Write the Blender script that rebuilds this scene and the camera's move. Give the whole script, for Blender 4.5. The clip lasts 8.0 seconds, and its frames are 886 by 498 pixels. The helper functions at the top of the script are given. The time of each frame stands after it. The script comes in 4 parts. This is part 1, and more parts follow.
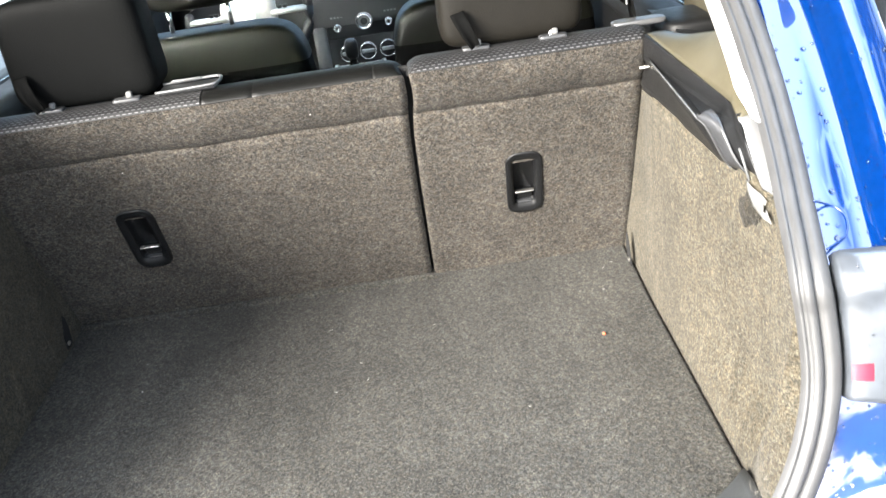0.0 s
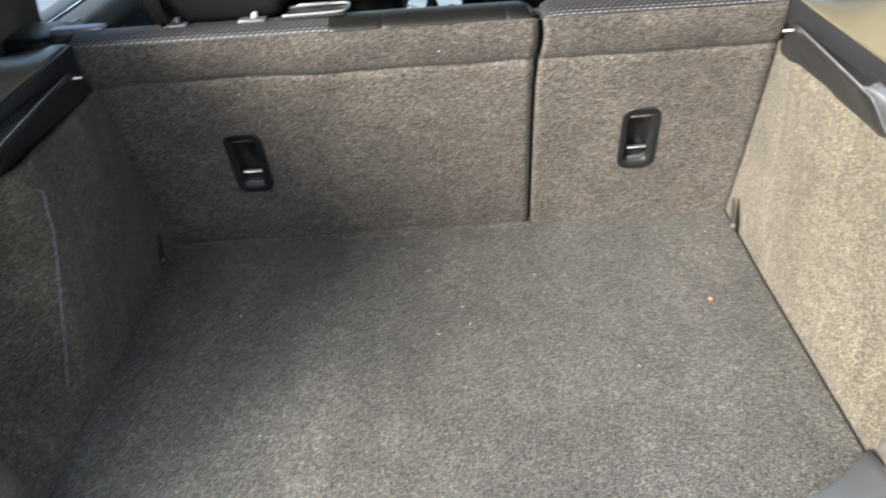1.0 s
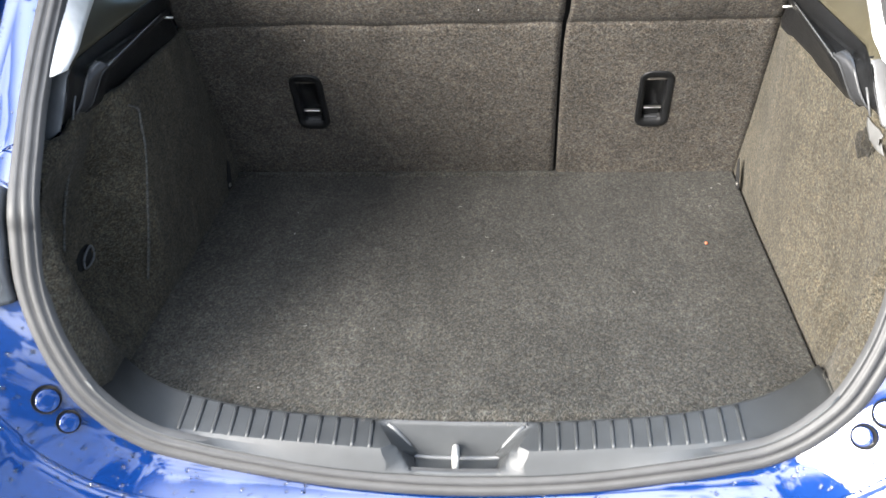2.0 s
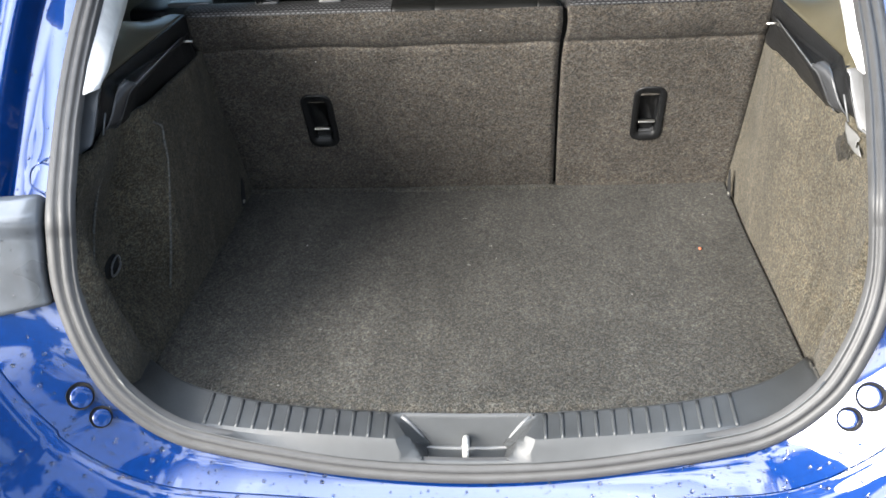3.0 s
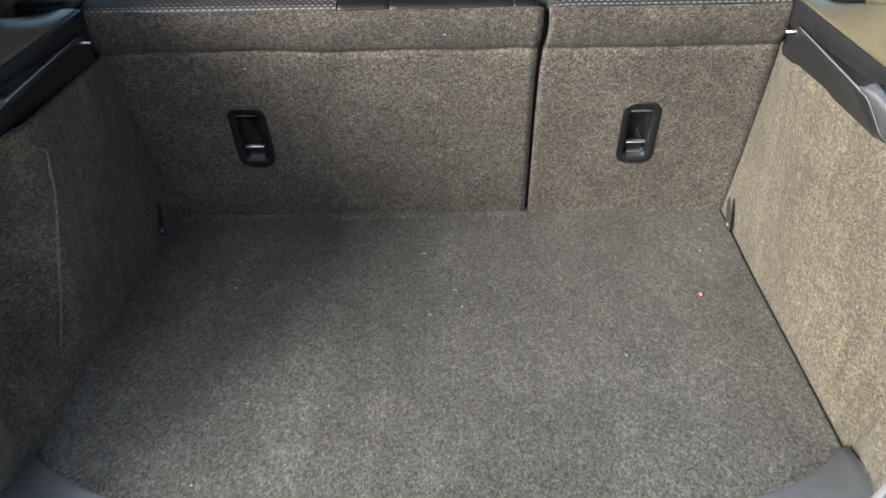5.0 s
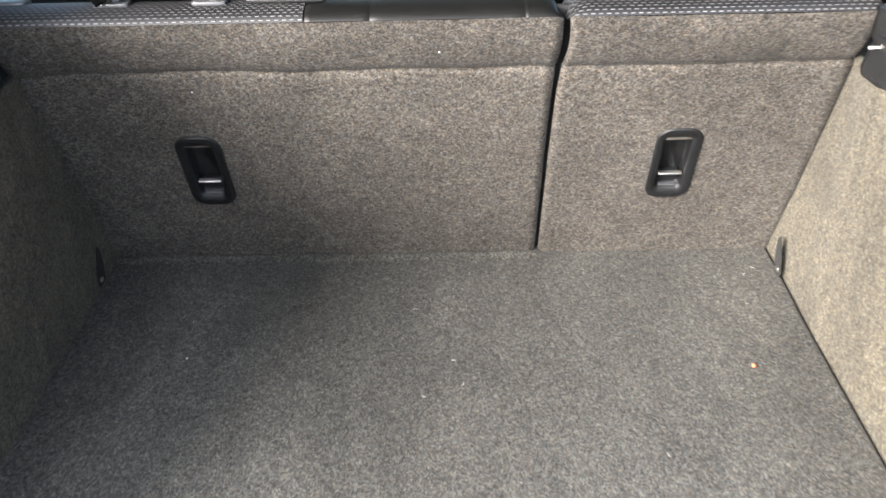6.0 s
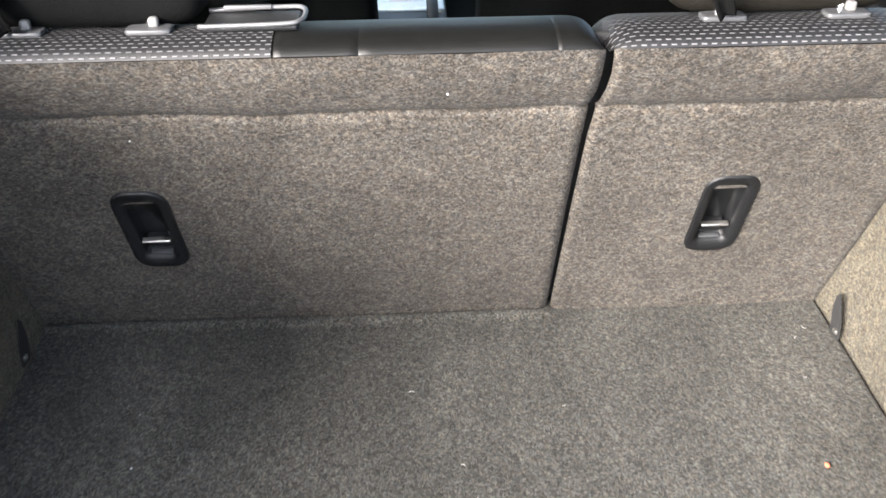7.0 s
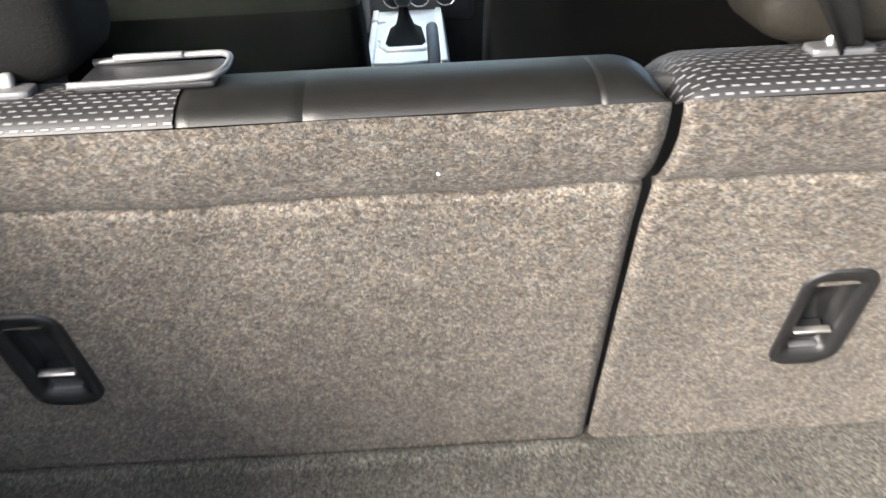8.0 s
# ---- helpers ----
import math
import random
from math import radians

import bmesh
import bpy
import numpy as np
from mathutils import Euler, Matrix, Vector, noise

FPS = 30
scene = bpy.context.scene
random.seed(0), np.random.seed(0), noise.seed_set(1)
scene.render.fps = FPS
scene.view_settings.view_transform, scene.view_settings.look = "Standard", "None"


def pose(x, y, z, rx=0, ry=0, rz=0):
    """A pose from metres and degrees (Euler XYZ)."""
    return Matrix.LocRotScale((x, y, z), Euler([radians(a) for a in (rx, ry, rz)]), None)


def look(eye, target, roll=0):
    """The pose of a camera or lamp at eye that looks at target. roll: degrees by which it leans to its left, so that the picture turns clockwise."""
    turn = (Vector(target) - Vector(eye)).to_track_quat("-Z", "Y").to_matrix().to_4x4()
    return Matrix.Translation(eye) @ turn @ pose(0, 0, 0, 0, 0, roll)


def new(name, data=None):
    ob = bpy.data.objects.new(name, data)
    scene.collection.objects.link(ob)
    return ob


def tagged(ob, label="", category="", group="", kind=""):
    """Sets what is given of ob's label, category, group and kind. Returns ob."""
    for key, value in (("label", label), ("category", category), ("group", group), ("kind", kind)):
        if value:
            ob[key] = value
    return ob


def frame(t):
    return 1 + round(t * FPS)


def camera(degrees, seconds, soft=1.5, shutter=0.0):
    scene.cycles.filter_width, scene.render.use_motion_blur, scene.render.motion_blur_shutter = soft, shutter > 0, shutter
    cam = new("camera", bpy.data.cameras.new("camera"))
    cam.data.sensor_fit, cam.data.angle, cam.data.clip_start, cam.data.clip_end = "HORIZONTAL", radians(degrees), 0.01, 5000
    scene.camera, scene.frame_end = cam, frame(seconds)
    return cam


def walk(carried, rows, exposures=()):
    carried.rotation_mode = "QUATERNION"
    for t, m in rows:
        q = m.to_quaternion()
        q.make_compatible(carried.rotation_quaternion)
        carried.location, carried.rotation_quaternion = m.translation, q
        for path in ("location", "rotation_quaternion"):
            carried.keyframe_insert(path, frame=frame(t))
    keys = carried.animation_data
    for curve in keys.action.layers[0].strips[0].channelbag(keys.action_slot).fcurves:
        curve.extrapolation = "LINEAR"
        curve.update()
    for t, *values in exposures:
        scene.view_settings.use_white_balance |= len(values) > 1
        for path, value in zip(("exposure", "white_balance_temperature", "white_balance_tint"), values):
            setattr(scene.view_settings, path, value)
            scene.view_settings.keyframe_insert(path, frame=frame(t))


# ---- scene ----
cam = camera(51.3, 8.0, shutter=0.4)
PATH = [
    (0, (0.169, -1.466, 0.714), (0.169, 0.353, -0.116), -8.5),
    (0.5, (0.094, -1.438, 0.737), (0.169, 0.365, -0.125), -6.0),
    (1, (0.035, -1.442, 0.727), (-0.017, 0.322, -0.214), -4.3),
    (1.5, (0.102, -1.526, 0.748), (-0.098, 0.21, -0.223), -3.3),
    (1.7, (0.083, -1.581, 0.75), (-0.081, 0.156, -0.228), -2.3),
    (2.8, (0.075, -1.74, 0.759), (-0.102, 0.023, -0.17), -2.9),
    (3, (0.073, -1.738, 0.757), (-0.091, 0.032, -0.159), -3.1),
    (3.5, (0.072, -1.73, 0.752), (-0.068, 0.047, -0.155), -2.9),
    (4, (0.066, -1.72, 0.748), (-0.045, 0.058, -0.161), -2.6),
    (4.5, (0.06, -1.632, 0.732), (-0.03, 0.139, -0.193), -2.2),
    (4.7, (0.051, -1.559, 0.724), (-0.019, 0.207, -0.211), -1.6),
    (5.8, (0.036, -1.26, 0.689), (0.005, 0.493, -0.272), -1.6),
    (6, (0.032, -1.192, 0.688), (-0.004, 0.544, -0.304), -1.5),
    (6.5, (-0.008, -1.06, 0.695), (0.004, 0.658, -0.329), -1.3),
    (7, (-0.016, -0.951, 0.67), (0.037, 0.759, -0.366), -0.8),
    (7.5, (0.005, -0.831, 0.64), (0.055, 0.894, -0.37), -1.6),
    (8, (0.007, -0.696, 0.585), (0.031, 1.07, -0.353), -2.8),
]
walk(cam, [(t, look(eye, target, roll)) for t, eye, target, roll in PATH],
     [(0.0, 2.5, 6450, 11), (1.0, 2.42, 6420, 12), (1.5, 2.05, 6360, 12), (3.0, 1.68, 6330, 11), (4.5, 1.7, 6300, 11), (6.0, 2.58, 6320, 14), (6.5, 2.68, 6300, 15), (7.0, 2.66, 6360, 15), (8.0, 2.88, 6600, 14)])

# ---- world and light ----
world = bpy.data.worlds.new("sky")
scene.world = world
world.use_nodes = True
wt = world.node_tree
wt.nodes.clear()
SUN_FROM = Vector((-0.76, -0.76, 0.47)).normalized()
sky = wt.nodes.new("ShaderNodeTexSky")
sky.sky_type, sky.sun_disc = "NISHITA", False
sky.sun_elevation = math.asin(SUN_FROM.z)
sky.sun_rotation = math.atan2(SUN_FROM.x, SUN_FROM.y)
wc = wt.nodes.new("ShaderNodeTexCoord")
wn = wt.nodes.new("ShaderNodeTexNoise")
wn.inputs["Scale"].default_value, wn.inputs["Detail"].default_value = 7.0, 8
wr = wt.nodes.new("ShaderNodeValToRGB")
wr.color_ramp.elements[0].position, wr.color_ramp.elements[1].position = 0.485, 0.55
wm = wt.nodes.new("ShaderNodeMix")
wm.data_type = "RGBA"
wb = wt.nodes.new("ShaderNodeBackground")
wb.inputs["Strength"].default_value = 0.05
wo = wt.nodes.new("ShaderNodeOutputWorld")
wp_ = wt.nodes.new("ShaderNodeMapping")
wp_.inputs["Location"].default_value = (3.1, 1.7, 0.4)
wt.links.new(wc.outputs["Generated"], wp_.inputs["Vector"])
wt.links.new(wp_.outputs[0], wn.inputs["Vector"])
wt.links.new(wn.outputs["Fac"], wr.inputs["Fac"])
# thin cloud glows towards the veiled sun and is dull away from it
wd = wt.nodes.new("ShaderNodeVectorMath")
wd.operation = "DOT_PRODUCT"
wd.inputs[1].default_value = SUN_FROM
wt.links.new(wc.outputs["Generated"], wd.inputs[0])
wg = wt.nodes.new("ShaderNodeMapRange")
wg.interpolation_type = "SMOOTHSTEP"
wg.inputs["From Min"].default_value, wg.inputs["From Max"].default_value = 0.35, 1.0
wg.inputs["To Min"].default_value, wg.inputs["To Max"].default_value = 0.30, 2.4
wt.links.new(wd.outputs["Value"], wg.inputs["Value"])
wk = wt.nodes.new("ShaderNodeVectorMath")
wk.operation = "SCALE"
wh = wt.nodes.new("ShaderNodeMix")
wh.data_type = "RGBA"
wh.inputs[6].default_value, wh.inputs[7].default_value = (20.0, 29.0, 42.0, 1), (32.0, 30.7, 29.0, 1)
wt.links.new(wd.outputs["Value"], wh.inputs[0])
wt.links.new(wh.outputs[2], wk.inputs[0])
# an overcast sky is brightest overhead
ws = wt.nodes.new("ShaderNodeSeparateXYZ")
wt.links.new(wc.outputs["Generated"], ws.inputs[0])
wz = wt.nodes.new("ShaderNodeMapRange")
wz.interpolation_type = "SMOOTHSTEP"
wz.inputs["From Min"].default_value, wz.inputs["From Max"].default_value = 0.76, 0.93
wz.inputs["To Min"].default_value, wz.inputs["To Max"].default_value = 0.0, 1.2
wt.links.new(ws.outputs["Z"], wz.inputs["Value"])
wa = wt.nodes.new("ShaderNodeMath")
wt.links.new(wg.outputs[0], wa.inputs[0])
wt.links.new(wz.outputs[0], wa.inputs[1])
wt.links.new(wa.outputs[0], wk.inputs["Scale"])
wt.links.new(wk.outputs[0], wm.inputs[7])
# the broken cloud closes overhead
wv = wt.nodes.new("ShaderNodeMapRange")
wv.interpolation_type = "SMOOTHSTEP"
wv.inputs["From Min"].default_value, wv.inputs["From Max"].default_value = 0.80, 0.95
wt.links.new(ws.outputs["Z"], wv.inputs["Value"])
wx = wt.nodes.new("ShaderNodeMath")
wx.operation = "MAXIMUM"
wt.links.new(wr.outputs["Color"], wx.inputs[0])
wt.links.new(wv.outputs[0], wx.inputs[1])
wt.links.new(wx.outputs[0], wm.inputs[0])
wq = wt.nodes.new("ShaderNodeVectorMath")
wq.operation = "SCALE"
wq.inputs["Scale"].default_value = 1.0
wt.links.new(sky.outputs["Color"], wq.inputs[0])
wt.links.new(wq.outputs[0], wm.inputs[6])
wt.links.new(wm.outputs[2], wb.inputs["Color"])
wt.links.new(wb.outputs["Background"], wo.inputs["Surface"])

sun_data = bpy.data.lights.new("sun", "SUN")
sun_data.energy, sun_data.angle, sun_data.color = 4.8, radians(34), (1.0, 0.95, 0.86)
sun = new("sun", sun_data)
sun.matrix_world = look(SUN_FROM * 10, (0, 0, 0))


# ---- materials ----
def material(name, color, rough=0.6, metal=0.0, coat=0.0, vary=0.12, scale=60.0, bump=0.0, bump_scale=300.0,
             spec=0.5, coords="Object", sheen=0.0):
    m = bpy.data.materials.new(name)
    m.use_nodes = True
    t = m.node_tree
    p = t.nodes["Principled BSDF"]
    p.inputs["Roughness"].default_value = rough
    p.inputs["Metallic"].default_value = metal
    p.inputs["Coat Weight"].default_value = coat
    p.inputs["Coat Roughness"].default_value = 0.03
    p.inputs["Specular IOR Level"].default_value = spec
    p.inputs["Sheen Weight"].default_value = sheen
    c = t.nodes.new("ShaderNodeTexCoord")
    n = t.nodes.new("ShaderNodeTexNoise")
    n.inputs["Scale"].default_value, n.inputs["Detail"].default_value = scale, 6
    t.links.new(c.outputs[coords], n.inputs["Vector"])
    n2 = t.nodes.new("ShaderNodeTexNoise")
    n2.inputs["Scale"].default_value, n2.inputs["Detail"].default_value = scale / 9, 3
    t.links.new(c.outputs[coords], n2.inputs["Vector"])
    a = t.nodes.new("ShaderNodeMath")
    a.operation = "ADD"
    t.links.new(n.outputs["Fac"], a.inputs[0])
    t.links.new(n2.outputs["Fac"], a.inputs[1])
    r = t.nodes.new("ShaderNodeMapRange")
    r.inputs["From Min"].default_value, r.inputs["From Max"].default_value = 0.7, 1.3
    r.inputs["To Min"].default_value, r.inputs["To Max"].default_value = 1 - vary, 1 + vary
    t.links.new(a.outputs[0], r.inputs["Value"])
    x = t.nodes.new("ShaderNodeMix")
    x.data_type, x.blend_type = "RGBA", "MULTIPLY"
    x.inputs[0].default_value = 1
    x.inputs[6].default_value = (*color, 1)
    t.links.new(r.outputs[0], x.inputs[7])
    t.links.new(x.outputs[2], p.inputs["Base Color"])
    rr = t.nodes.new("ShaderNodeMapRange")
    rr.inputs["From Min"].default_value, rr.inputs["From Max"].default_value = 0.3, 0.7
    rr.inputs["To Min"].default_value, rr.inputs["To Max"].default_value = rough * 0.85, min(1, rough * 1.15)
    t.links.new(n2.outputs["Fac"], rr.inputs["Value"])
    t.links.new(rr.outputs[0], p.inputs["Roughness"])
    if bump:
        nb = t.nodes.new("ShaderNodeTexNoise")
        nb.inputs["Scale"].default_value, nb.inputs["Detail"].default_value = bump_scale, 3
        t.links.new(c.outputs[coords], nb.inputs["Vector"])
        b = t.nodes.new("ShaderNodeBump")
        b.inputs["Strength"].default_value, b.inputs["Distance"].default_value = bump, 0.002
        t.links.new(nb.outputs["Fac"], b.inputs["Height"])
        t.links.new(b.outputs["Normal"], p.inputs["Normal"])
    return m


def carpet_material(name, dark, mid, light, grain, stretch=(1, 1, 1), wear=0.14, sheen=0.04, contrast=1.0, streak=None):
    """Needle-felt car carpet: dark and pale fibres matted together in clumps, with faint brushed wear."""
    m = bpy.data.materials.new(name)
    m.use_nodes = True
    t = m.node_tree
    p = t.nodes["Principled BSDF"]
    p.inputs["Roughness"].default_value = 0.95
    p.inputs["Specular IOR Level"].default_value = 0.10
    p.inputs["Sheen Weight"].default_value = sheen
    p.inputs["Sheen Roughness"].default_value = 0.5
    c = t.nodes.new("ShaderNodeTexCoord")
    mp = t.nodes.new("ShaderNodeMapping")
    mp.inputs["Scale"].default_value = stretch
    t.links.new(c.outputs["Object"], mp.inputs["Vector"])

    def noise_node(scale, detail, distortion=0.0, rough=0.55, vector=None):
        n = t.nodes.new("ShaderNodeTexNoise")
        n.inputs["Scale"].default_value, n.inputs["Detail"].default_value = scale, detail
        n.inputs["Distortion"].default_value, n.inputs["Roughness"].default_value = distortion, rough
        t.links.new(vector or mp.outputs[0], n.inputs["Vector"])
        return n

    def math_node(op, a, b):
        k = t.nodes.new("ShaderNodeMath")
        k.operation = op
        for i, v in enumerate((a, b)):
            if isinstance(v, (int, float)):
                k.inputs[i].default_value = v
            else:
                t.links.new(v, k.inputs[i])
        return k.outputs[0]

    def span(value, lo, hi, to_lo, to_hi, kind="LINEAR"):
        k = t.nodes.new("ShaderNodeMapRange")
        k.interpolation_type = kind
        for nm, v in (("From Min", lo), ("From Max", hi), ("To Min", to_lo), ("To Max", to_hi)):
            k.inputs[nm].default_value = v
        t.links.new(value, k.inputs["Value"])
        return k.outputs[0]

    clump = noise_node(grain * 0.55, 3, 0.8, 0.6).outputs["Fac"]
    fine = noise_node(grain * 1.9, 3, 1.2, 0.65).outputs["Fac"]
    # single fibre tufts: warped cells, each with a shade of its own
    warp = noise_node(grain * 1.2, 2)
    add = t.nodes.new("ShaderNodeVectorMath")
    add.operation = "MULTIPLY_ADD"
    t.links.new(warp.outputs["Color"], add.inputs[0])
    add.inputs[1].default_value = (0.006, 0.006, 0.006)
    t.links.new(mp.outputs[0], add.inputs[2])
    cell = t.nodes.new("ShaderNodeTexVoronoi")
    cell.inputs["Scale"].default_value = grain * 1.9
    t.links.new(add.outputs[0], cell.inputs["Vector"])
    sep = t.nodes.new("ShaderNodeSeparateColor")
    t.links.new(cell.outputs["Color"], sep.inputs[0])
    body = math_node("ADD", math_node("MULTIPLY", clump, 0.30), math_node("MULTIPLY", fine, 0.46))
    body = math_node("ADD", body, math_node("MULTIPLY", sep.outputs[0], 0.24))
    # pale curled fibres: thin bands where a warped noise crosses its middle
    curl = math_node("ABSOLUTE", math_node("SUBTRACT", noise_node(grain * 0.8, 1.5, 2.4).outputs["Fac"], 0.52), 0)
    body = math_node("ADD", body, span(curl, 0.0, 0.03, 0.05, 0.0, "SMOOTHSTEP"))
    r = t.nodes.new("ShaderNodeValToRGB")
    e = r.color_ramp.elements
    half = 0.15 / contrast
    e[0].position, e[0].color = 0.52 - half, (*dark, 1)
    e[1].position, e[1].color = 0.52 + half, (*light, 1)
    k = e.new(0.525)
    k.color = (*mid, 1)
    t.links.new(body, r.inputs["Fac"])
    # matted and brushed patches, a hand wide and a finger wide
    patch = span(noise_node(7, 6, 0.6).outputs["Fac"], 0.3, 0.7, 1 - wear, 1 + wear)
    blot = span(noise_node(34, 4, 0.9).outputs["Fac"], 0.3, 0.7, 1 - wear * 0.6, 1 + wear * 0.6)
    x = t.nodes.new("ShaderNodeMix")
    x.data_type, x.blend_type = "RGBA", "MULTIPLY"
    x.inputs[0].default_value = 1
    t.links.new(r.outputs["Color"], x.inputs[6])
    shade = math_node("MULTIPLY", patch, blot)
    if streak:
        # long faint marks where the nap was brushed
        ms = t.nodes.new("ShaderNodeMapping")
        ms.inputs["Scale"].default_value = streak
        t.links.new(c.outputs["Object"], ms.inputs["Vector"])
        line = noise_node(1.0, 3, 0.5, 0.6, ms.outputs[0]).outputs["Fac"]
        shade = math_node("MULTIPLY", shade, span(line, 0.45, 0.75, 0.98, 1.22, "SMOOTHSTEP"))
    t.links.new(shade, x.inputs[7])
    # single fibres drift between warm and cool
    cn = noise_node(grain * 0.5, 3)
    cr = t.nodes.new("ShaderNodeValToRGB")
    ce = cr.color_ramp.elements
    ce[0].position, ce[0].color = 0.38, (1.0, 0.95, 0.88, 1)
    ce[1].position, ce[1].color = 0.62, (0.93, 0.97, 1.0, 1)
    t.links.new(cn.outputs["Fac"], cr.inputs["Fac"])
    x2 = t.nodes.new("ShaderNodeMix")
    x2.data_type, x2.blend_type = "RGBA", "MULTIPLY"
    x2.inputs[0].default_value = 1
    t.links.new(x.outputs[2], x2.inputs[6])
    t.links.new(cr.outputs["Color"], x2.inputs[7])
    t.links.new(x2.outputs[2], p.inputs["Base Color"])
    b = t.nodes.new("ShaderNodeBump")
    b.inputs["Strength"].default_value, b.inputs["Distance"].default_value = 0.4, 0.002
    t.links.new(body, b.inputs["Height"])
    t.links.new(b.outputs["Normal"], p.inputs["Normal"])
    return m


def mesh_fabric_material():
    """Open black and grey knit with rows of pale stitches, laid along the UVs in metres."""
    m = bpy.data.materials.new("mesh_fabric")
    m.use_nodes = True
    t = m.node_tree
    p = t.nodes["Principled BSDF"]
    p.inputs["Roughness"].default_value = 0.6
    c = t.nodes.new("ShaderNodeTexCoord")
    k = t.nodes.new("ShaderNodeTexBrick")
    k.inputs["Scale"].default_value = 1
    k.inputs["Brick Width"].default_value, k.inputs["Row Height"].default_value = 0.0086, 0.0054
    k.inputs["Mortar Size"].default_value, k.inputs["Mortar Smooth"].default_value = 0.0022, 0.25
    k.inputs["Color1"].default_value = (0.085, 0.085, 0.087, 1)
    k.inputs["Color2"].default_value = (0.125, 0.125, 0.127, 1)
    k.inputs["Mortar"].default_value = (0.004, 0.004, 0.0045, 1)
    t.links.new(c.outputs["UV"], k.inputs["Vector"])
    n = t.nodes.new("ShaderNodeTexNoise")
    n.inputs["Scale"].default_value, n.inputs["Detail"].default_value = 25, 4
    t.links.new(c.outputs["Object"], n.inputs["Vector"])
    r = t.nodes.new("ShaderNodeMapRange")
    r.inputs["To Min"].default_value, r.inputs["To Max"].default_value = 0.5, 1.4
    t.links.new(n.outputs["Fac"], r.inputs["Value"])
    x = t.nodes.new("ShaderNodeMix")
    x.data_type, x.blend_type = "RGBA", "MULTIPLY"
    x.inputs[0].default_value = 1
    t.links.new(k.outputs["Color"], x.inputs[6])
    t.links.new(r.outputs[0], x.inputs[7])
    t.links.new(x.outputs[2], p.inputs["Base Color"])
    b = t.nodes.new("ShaderNodeBump")
    b.inputs["Strength"].default_value, b.inputs["Distance"].default_value = 0.8, 0.0012
    b.invert = True
    t.links.new(k.outputs["Fac"], b.inputs["Height"])
    t.links.new(b.outputs["Normal"], p.inputs["Normal"])
    return m


def paint_material():
    m = material("blue_paint", (0.0008, 0.018, 0.098), rough=0.42, metal=0.3, coat=1.0, vary=0.10, scale=900, spec=0.0)
    m.node_tree.nodes["Principled BSDF"].inputs["Coat IOR"].default_value = 1.72
    return m


def glass_material():
    m = bpy.data.materials.new("car_glass")
    m.use_nodes = True
    t = m.node_tree
    p = t.nodes["Principled BSDF"]
    p.inputs["Base Color"].default_value = (0.85, 0.92, 0.9, 1)
    p.inputs["Transmission Weight"].default_value = 1
    p.inputs["Roughness"].default_value = 0.0
    p.inputs["IOR"].default_value = 1.1
    return m


M_FLOOR = carpet_material("floor_carpet", (0.0120, 0.0117, 0.0109), (0.0405, 0.0390, 0.0344), (0.105, 0.1005, 0.088), 300, (1, 0.75, 1), wear=0.2, sheen=0.06, contrast=0.82, streak=(16, 5, 1))
M_SEATC = carpet_material("seat_carpet", (0.0150, 0.0136, 0.0124), (0.0535, 0.0480, 0.0416), (0.131, 0.118, 0.1015), 265, wear=0.2, contrast=0.80)
M_SIDEC = carpet_material("side_carpet", (0.020, 0.0183, 0.0150), (0.060, 0.0528, 0.0385), (0.135, 0.120, 0.089), 290, wear=0.2, sheen=0.05, contrast=0.88, streak=(20, 46, 5))
M_FOLD = carpet_material("worn_lit_carpet", (0.035, 0.034, 0.031), (0.092, 0.089, 0.081), (0.17, 0.167, 0.153), 340)
M_MESHF = mesh_fabric_material()
M_VINYL = material("black_vinyl", (0.0055, 0.0056, 0.0052), rough=0.42, spec=0.22, bump=0.12, bump_scale=900)
M_HEAD = material("shaded_black_vinyl", (0.0036, 0.0038, 0.0037), rough=0.6, spec=0.06, bump=0.3, bump_scale=600)
M_VINYLG = material("lit_brown_grey_vinyl", (0.0078, 0.0069, 0.0052), rough=0.55, spec=0.18, bump=0.25, bump_scale=500)
M_BLACK = material("black_grained_plastic", (0.0065, 0.0068, 0.0073), rough=0.42, spec=0.3, bump=0.25, bump_scale=1500)
M_LEDGE = material("dark_grained_plastic", (0.011, 0.0114, 0.012), rough=0.33, spec=0.4, bump=0.25, bump_scale=1500)
M_TIP = material("paler_dark_plastic", (0.038, 0.039, 0.041), rough=0.35, bump=0.2, bump_scale=1500)
M_SILL = material("grey_grained_plastic", (0.034, 0.0365, 0.0380), rough=0.45, spec=0.55, bump=0.2, bump_scale=1500, scale=30, vary=0.2)
M_GREYP = material("grey_trim_plastic", (0.115, 0.117, 0.120), rough=0.34, bump=0.2, bump_scale=1500)
M_RUBBER = material("grey_rubber", (0.050, 0.050, 0.050), rough=0.48, spec=0.35, scale=40, vary=0.15, bump=0.1)
M_BEIGE = material("beige_plastic", (0.072, 0.064, 0.042), rough=0.33, bump=0.1)
M_WHITE = material("white_plastic", (0.78, 0.78, 0.76), rough=0.45)
M_PAINT = paint_material()
M_GLASS = glass_material()
M_CHROME = material("chrome", (0.8, 0.8, 0.8), rough=0.18, metal=1.0, vary=0.05)
M_SILVER = material("silver_plastic", (0.14, 0.142, 0.145), rough=0.35, metal=0.5)
M_STEEL = material("plated_steel", (0.6, 0.58, 0.54), rough=0.35, metal=1.0)
M_DARKCL = material("dark_cloth", (0.0028, 0.0029, 0.0028), rough=0.9, spec=0.06, bump=0.4, bump_scale=800)
